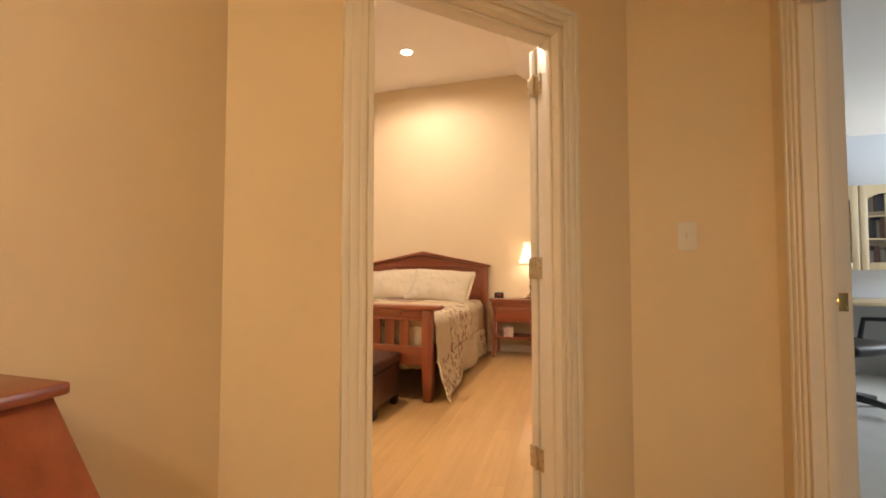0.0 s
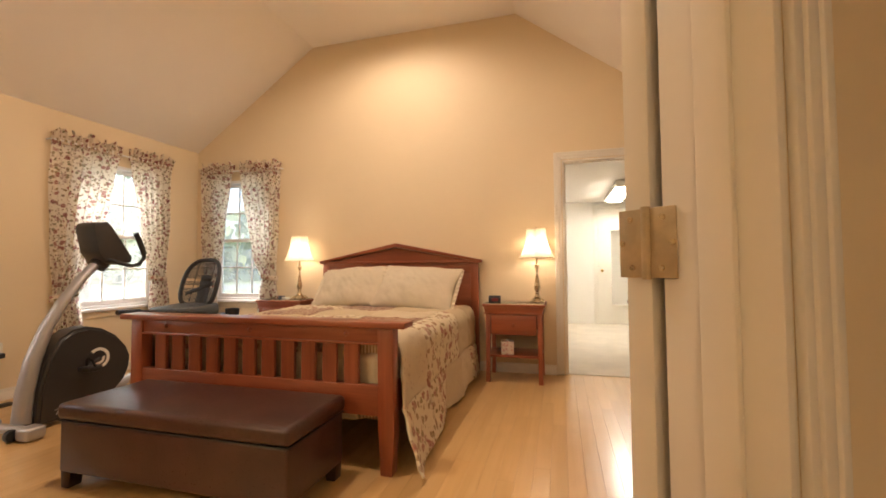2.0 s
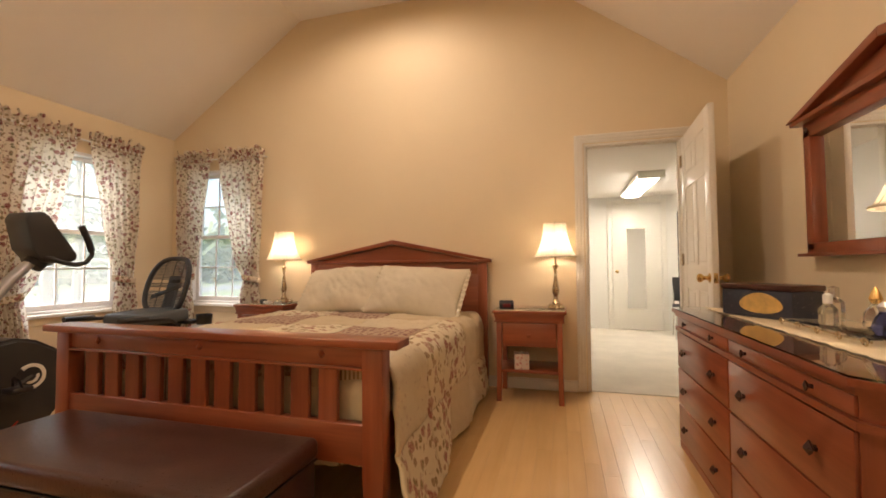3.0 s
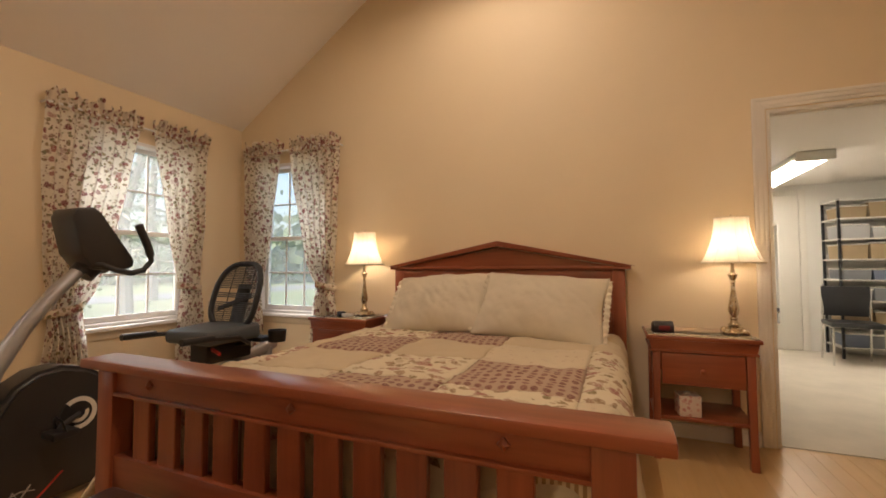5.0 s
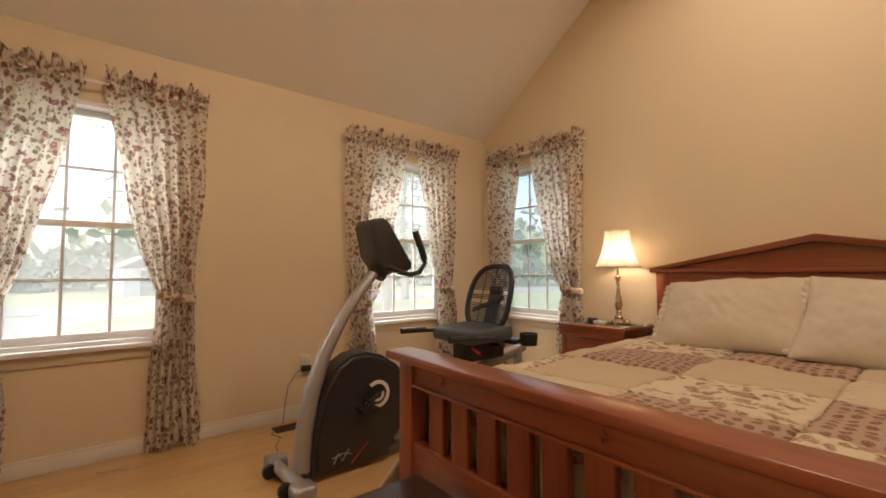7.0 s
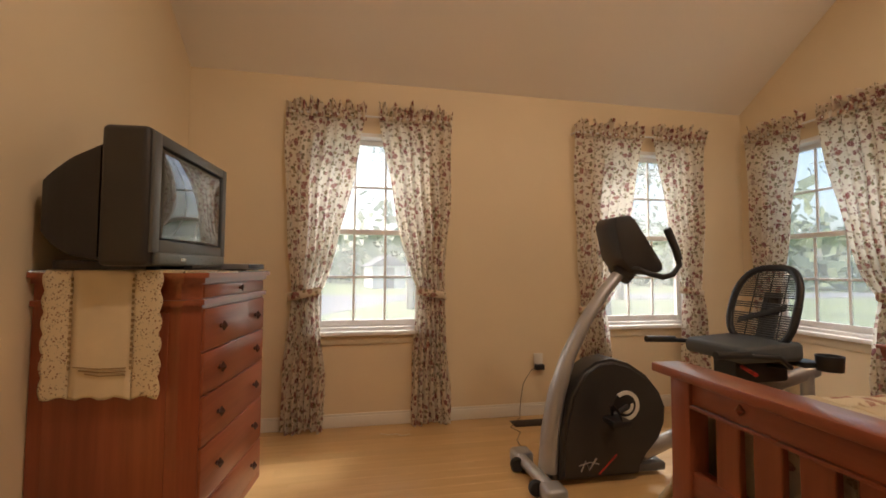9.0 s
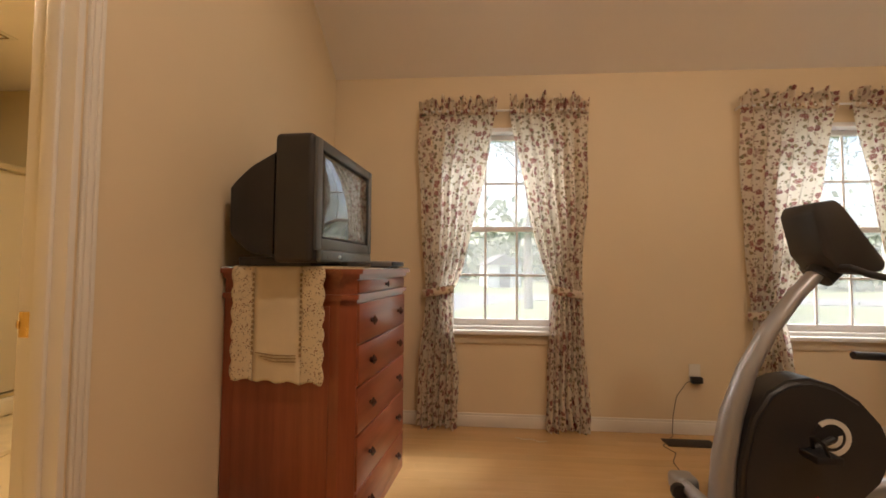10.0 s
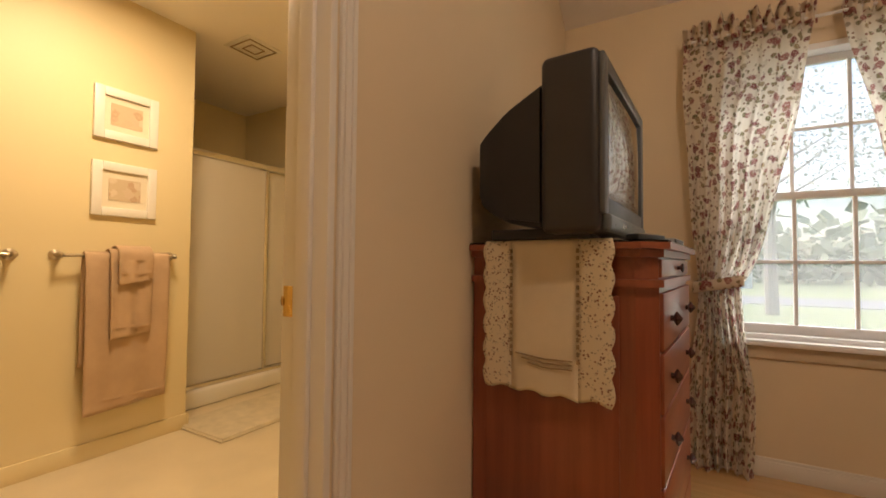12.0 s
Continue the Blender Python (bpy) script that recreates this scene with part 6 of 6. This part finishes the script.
def hall():
    d = thing("slant_front_desk", (-0.713, 0.228, 0), "dark red wood desk with slanted front", "desk")
    part("case", box(B(), 0.0, -0.19, 0.30, 0.34, 0.19, 0.70, 0.004), CY, d)
    part("slant_top", prism(B(), [(0.0, 0.70), (0.345, 0.70), (0.345, 0.73), (0.205, 0.905), (0.0, 0.905)], 1, -0.188, 0.188, 0.004), CX, d)
    part("top", box(B(), 0.0, -0.20, 0.905, 0.218, 0.20, 0.922, 0.004), CY, d)
    part("drawer", box(B(), 0.335, -0.17, 0.50, 0.348, 0.17, 0.66, 0.004), CY, d)
    part("drawer", box(B(), 0.335, -0.17, 0.33, 0.348, 0.17, 0.48, 0.004), CY, d)
    for x in (0.02, 0.30):
        for y in (-0.17, 0.13):
            part("leg", box(B(), x, y, 0.0, x + 0.04, y + 0.04, 0.30, 0.004), CZ, d)
    # Assumed fixture around the added hall lamp, never in view.
    hl = thing("hall_unseen_light", (0.15, -1.25, 2.44), "round hall ceiling light, unseen, added to light the hall", "ceiling light")
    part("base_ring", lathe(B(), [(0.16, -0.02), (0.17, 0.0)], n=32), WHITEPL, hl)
    part("diffuser", lathe(B(), [(0.02, -0.05), (0.10, -0.04), (0.15, -0.02)], n=32), glow("hall_unseen_glow", (1.0, 0.82, 0.58), 2.0), hl)

    cab = thing("wall_cabinet", (2.85, 5.295, 1.04), "pale birch wall cabinet with arched glass doors", "cabinet")
    part("body", box(B(), -0.5, -0.02, 0, 0.75, -0.005, 0.80, 0.002), PINE, cab)
    for x in (-0.5, 0.73):
        part("side", box(B(), x, -0.30, 0, x + 0.02, -0.02, 0.80, 0.002), PINE, cab)
    for z in (0.0, 0.28, 0.53, 0.78):
        part("shelf", box(B(), -0.48, -0.30, z, 0.73, -0.02, z + 0.02, 0.002), PINE, cab)
    for x0 in (-0.49, -0.08, 0.33):
        w = 0.40
        dr = part("door", box(B(), x0, -0.325, 0.0, x0 + 0.06, -0.303, 0.80, 0.003), PINE, cab)
        part("stile", box(B(), x0 + w - 0.06, -0.325, 0.0, x0 + w, -0.303, 0.80, 0.003), PINE, dr)
        part("rail", box(B(), x0 + 0.06, -0.325, 0.0, x0 + w - 0.06, -0.303, 0.07, 0.003), PINE, dr)
        arch = [(x0 + 0.06, 0.80), (x0 + w - 0.06, 0.80)] + [(x0 + w / 2 + (w / 2 - 0.06) * math.cos(a), 0.64 + 0.08 * math.sin(a)) for a in [math.pi * k / 10 for k in range(11)]]
        part("arch_rail", prism(B(), arch, 1, -0.325, -0.303), PINE, dr)
        part("muntin", box(B(), x0 + w / 2 - 0.008, -0.322, 0.07, x0 + w / 2 + 0.008, -0.306, 0.71, 0.002), PINE, dr)
        for z in (0.28, 0.50):
            part("muntin", box(B(), x0 + 0.06, -0.322, z, x0 + w - 0.06, -0.306, z + 0.016, 0.002), PINE, dr)
        part("pane", box(B(), x0 + 0.05, -0.315, 0.06, x0 + w - 0.05, -0.312, 0.72), CLEAR, dr, smooth=0)
    rnd = random.Random(8)
    bcols = [paint("book_%d" % i, c, 0.7) for i, c in enumerate(((0.10, 0.05, 0.05), (0.06, 0.07, 0.12), (0.35, 0.30, 0.22), (0.20, 0.08, 0.05), (0.05, 0.05, 0.05), (0.42, 0.36, 0.36)))]
    for z in (0.02, 0.30, 0.55):
        x = -0.46
        while x < 0.66:
            w, h = rnd.uniform(0.02, 0.05), rnd.uniform(0.16, 0.21)
            bk = thing("book", (2.85 + x, 5.07, 1.04 + z), "upright book on the cabinet shelf", "book", "books in the cabinet")
            part("block", box(B(), 0.002, 0.004, 0.003, w - 0.002, 0.15, h - 0.003), WHITEPL, bk)
            part("cover", box(B(), 0.0, 0.0, 0.0, w, 0.004, h, 0.001, 1), rnd.choice(bcols), bk)
            part("board", box(B(), 0.0, 0.004, 0.0, 0.002, 0.155, h), rnd.choice(bcols), bk)
            x += w + 0.004
    dk = thing("built_in_desk", (2.95, 4.95, 0.004), "pale birch built-in desk with white drawers", "desk")
    part("worktop", box(B(), -0.95, -0.30, 0.72, 0.95, 0.345, 0.755, 0.006), PINE, dk)
    for x in (-0.95, 0.55):
        part("pedestal", box(B(), x, -0.25, 0.0, x + 0.40, 0.34, 0.72, 0.004), PINE, dk)
        for z in (0.08, 0.30, 0.52):
            part("drawer", box(B(), x + 0.01, -0.268, z, x + 0.39, -0.25, z + 0.19, 0.004), TRIM, dk)
    oc = thing("office_chair", (2.10, 3.95, 0.004), "black swivel office chair with arms", "chair", "", 30)
    part("seat", box(B(), -0.24, -0.24, 0.44, 0.24, 0.24, 0.52, 0.035, 4), BLACK, oc)
    part("backrest", box(B(), -0.23, 0.20, 0.56, 0.23, 0.29, 0.98, 0.04, 4), BLACK, oc)
    part("back_bar", box(B(), -0.03, 0.26, 0.42, 0.03, 0.29, 0.72, 0.006), BLACK, oc)
    part("gas_lift", tube(B(), [(0, 0, 0.10), (0, 0, 0.44)], 0.028, 14), BLACK, oc)
    for k in range(5):
        a = 2 * math.pi * k / 5
        part("foot", tube(B(), [(0, 0, 0.11), (0.15 * math.cos(a), 0.15 * math.sin(a), 0.095), (0.29 * math.cos(a), 0.29 * math.sin(a), 0.07)], [0.030, 0.024, 0.018], 10), BLACK, oc)
        part("caster", lathe(B(), [(0.006, 0.0), (0.024, 0.010), (0.026, 0.03), (0.018, 0.052), (0.006, 0.062)], 0.29 * math.cos(a), 0.29 * math.sin(a), 12), BLACK, oc)
    for s in (-1, 1):
        part("arm", tube(B(), [(s * 0.23, 0.10, 0.48), (s * 0.29, 0.08, 0.50), (s * 0.29, 0.05, 0.66), (s * 0.28, -0.16, 0.68)], 0.018, 10), BLACK, oc)


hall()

# ---- outdoors ----
GRASS = paint("lawn", (0.20, 0.24, 0.10), 0.95, 0.25, 0.25, 30, 0.4)
ASPHALT = paint("asphalt", (0.20, 0.20, 0.21), 0.9, 0.1, 0.6, 60, 0.2)
# Bark and leaf colours are lightened to stand in for haze outdoors.
BARK = paint("bark", (0.30, 0.26, 0.22), 0.95, 0.25, 6, 60, 0.8)
LEAVES = [paint("leaf_%d" % i, c, 0.7, 0.2, 3, 40, 0.0) for i, c in enumerate(((0.24, 0.30, 0.17), (0.30, 0.34, 0.21), (0.18, 0.24, 0.15)))]
G0 = -0.75
structure("ground", box(B(), -600, -600, G0 - 0.5, 600, 600, G0), GRASS, "pale spring lawn around the house", "ground", 0)
structure("road", plan(B(), [(-34, -60), (-28, -60), (-24, 60), (-30, 60)], G0, G0 + 0.02), ASPHALT, "grey asphalt road beyond the lawn", "road", 0)
structure("driveway", plan(B(), [(-29, 1.5), (-6.5, -9), (-6.5, -5.5), (-28, 5.5)], G0, G0 + 0.012), ASPHALT, "pale grey driveway across the lawn", "driveway", 0)


def tree(x, y, h, spread, seed, leaves, conifer=False):
    rnd = random.Random(seed)
    ob = thing("tree", (x, y, G0), "tall pine tree with drooping green boughs" if conifer else "spring tree with bare limbs and thin leaves", "tree", "trees outside")
    pts = [(rnd.uniform(-0.1, 0.1) * k, rnd.uniform(-0.1, 0.1) * k, h * k / 6) for k in range(7)]
    part("trunk", tube(B(), pts, [h * 0.020 * (1 - k / 7.5) for k in range(7)], 9), BARK, ob)
    tips = []
    for k in range(26 if conifer else 16):
        t = rnd.uniform(0.15 if conifer else 0.35, 0.97)
        i = min(5, int(t * 6))
        f = t * 6 - i
        p = Vector(pts[i]).lerp(Vector(pts[i + 1]), f)
        a = rnd.uniform(0, 6.28)
        ln = spread * ((1.05 - t) if conifer else rnd.uniform(0.5, 1.0) * (1.15 - 0.6 * t))
        rise = -0.15 if conifer else rnd.uniform(0.35, 0.8)
        q = p + Vector((math.cos(a) * ln * 0.5, math.sin(a) * ln * 0.5, ln * rise * 0.5))
        e = p + Vector((math.cos(a) * ln, math.sin(a) * ln, ln * rise * 1.1))
        part("limb", tube(B(), [p, q, e], [h * 0.006, h * 0.004, h * 0.0015], 6), BARK, ob)
        tips += [(q, ln), (e, ln), (p.lerp(e, 0.75), ln)]
    verts, faces, mats = [], [], []
    for _ in range(leaves * 3):
        c, ln = rnd.choice(tips)
        g = 0.30 * ln + 0.15
        o = c + Vector((rnd.gauss(0, g), rnd.gauss(0, g), rnd.gauss(0, g * 0.6)))
        s = rnd.uniform(0.035, 0.10)
        d1 = Vector((rnd.gauss(0, 1), rnd.gauss(0, 1), rnd.gauss(0, 1))).normalized() * s
        d2 = Vector((rnd.gauss(0, 1), rnd.gauss(0, 1), rnd.gauss(0, 1))).normalized() * s * 0.6
        n = len(verts)
        verts += [o - d1, o + d2, o + d1, o - d2]
        faces.append((n, n + 1, n + 2, n + 3))
        mats.append(rnd.randrange(3))
    me = bpy.data.meshes.new("crown")
    me.from_pydata(verts, [], faces)
    for m in LEAVES:
        me.materials.append(m)
    me.polygons.foreach_set("material_index", mats)
    c = new("crown", me)
    c.parent = ob
    tagged(c, kind="stuff")


for x, y, h, sp, seed, n, con in ((-21, 4.5, 11, 3.0, 1, 1500, False), (-19, -3, 11, 3.5, 2, 1800, False), (-22, 9, 13, 3.2, 3, 2400, True), (-13, 9.5, 10, 2.6, 4, 2200, True), (-9, 15, 11, 3.2, 5, 1800, False), (-5.5, 18, 12, 3.0, 6, 2400, True), (-16, -9, 10, 3.2, 7, 1500, False), (-1, 22, 11, 3.2, 8, 1600, False), (-25, 18, 14, 3.6, 9, 2400, True)):
    tree(x, y, h, sp, seed, n, con)


def far_wood():
    rnd = random.Random(77)
    verts, faces = [], []
    for _ in range(9000):
        a = rnd.uniform(radians(70), radians(235))
        r = rnd.uniform(55, 70)
        base = 5.5 + 2.5 * math.sin(a * 9) + 1.5 * math.sin(a * 23)
        z = G0 + abs(rnd.gauss(0, 0.5)) * base
        o = Vector((r * math.cos(a), r * math.sin(a), z + 0.4))
        s = rnd.uniform(0.4, 1.1)
        d1 = Vector((rnd.gauss(0, 1), rnd.gauss(0, 1), rnd.gauss(0, 1))).normalized() * s
        d2 = Vector((rnd.gauss(0, 1), rnd.gauss(0, 1), rnd.gauss(0, 1))).normalized() * s
        n = len(verts)
        verts += [o - d1, o + d2, o + d1, o - d2]
        faces.append((n, n + 1, n + 2, n + 3))
    me = bpy.data.meshes.new("far_trees")
    me.from_pydata(verts, [], faces)
    me.materials.append(LEAVES[0])
    tagged(new("far_trees", me), "hazy line of woods beyond the road", "woods", "", "stuff")


far_wood()


def shed(x, y, turn):
    ob = thing("garden_shed", (x, y, G0), "small white clapboard shed across the lawn", "shed", "", turn)
    siding = paint("white_siding", (0.75, 0.75, 0.73), 0.6)
    part("wall", box(B(), -2.2, -1.6, 0, 2.2, 1.6, 2.2), siding, ob)
    part("roof", prism(B(), [(-1.9, 2.15), (1.9, 2.15), (0, 3.2)], 0, -2.45, 2.45), ASPHALT, ob)
    part("door", box(B(), 2.2, -0.5, 0, 2.24, 0.5, 2.0, 0.01), ASPHALT, ob)
    w = part("window", box(B(), -0.5, 1.6, 0.9, 0.5, 1.63, 1.7, 0.01), BLACK, ob)
    part("frame", box(B(), -0.55, 1.6, 0.82, 0.55, 1.66, 0.9, 0.005), siding, w)


shed(-44.0, 4.5, 10)

# ---- floor boards, last ----


def board_mesh(length, width):
    w, c = width / 2 - 0.0002, 0.0006
    bm = B()
    prof = [(-w, -0.012), (w, -0.012), (w, -c), (w - c, 0.0), (-w + c, 0.0), (-w, -c)]
    lo = [bm.verts.new((x, 0.0002, z)) for x, z in prof]
    hi = [bm.verts.new((x, length - 0.0002, z)) for x, z in prof]
    n = len(prof)
    faces = [bm.faces.new(lo[::-1]), bm.faces.new(hi)] + [bm.faces.new((lo[i], lo[(i + 1) % n], hi[(i + 1) % n], hi[i])) for i in range(n)]
    bmesh.ops.recalc_face_normals(bm, faces=faces)
    me = bpy.data.meshes.new("board")
    bm.to_mesh(me)
    bm.free()
    me.materials.append(BOARD)
    return me


BW = 0.0825
LENGTHS = [round(0.9 + 0.15 * k, 2) for k in range(7)]
BOARDS = {ln: board_mesh(ln, BW) for ln in LENGTHS}
brnd = random.Random(42)
x = XW + BW / 2
while x < 1.0:
    start = 0.90 if x < -0.72 else -1.6
    y, end = start, YN + 0.05
    first = True
    while y < end - 0.001:
        ln = brnd.choice(LENGTHS)
        want = ln * brnd.uniform(0.4, 1.0) if first else ln
        if end - y - want < 0.5:
            want = end - y
        ln = min(LENGTHS, key=lambda v: abs(v - want))
        ob = new("board", BOARDS[ln])
        ob.location = (x, y, 0)
        ob.scale = (1, want / ln, 1)
        ob.parent = floor
        y += want
        first = False
    x += BW
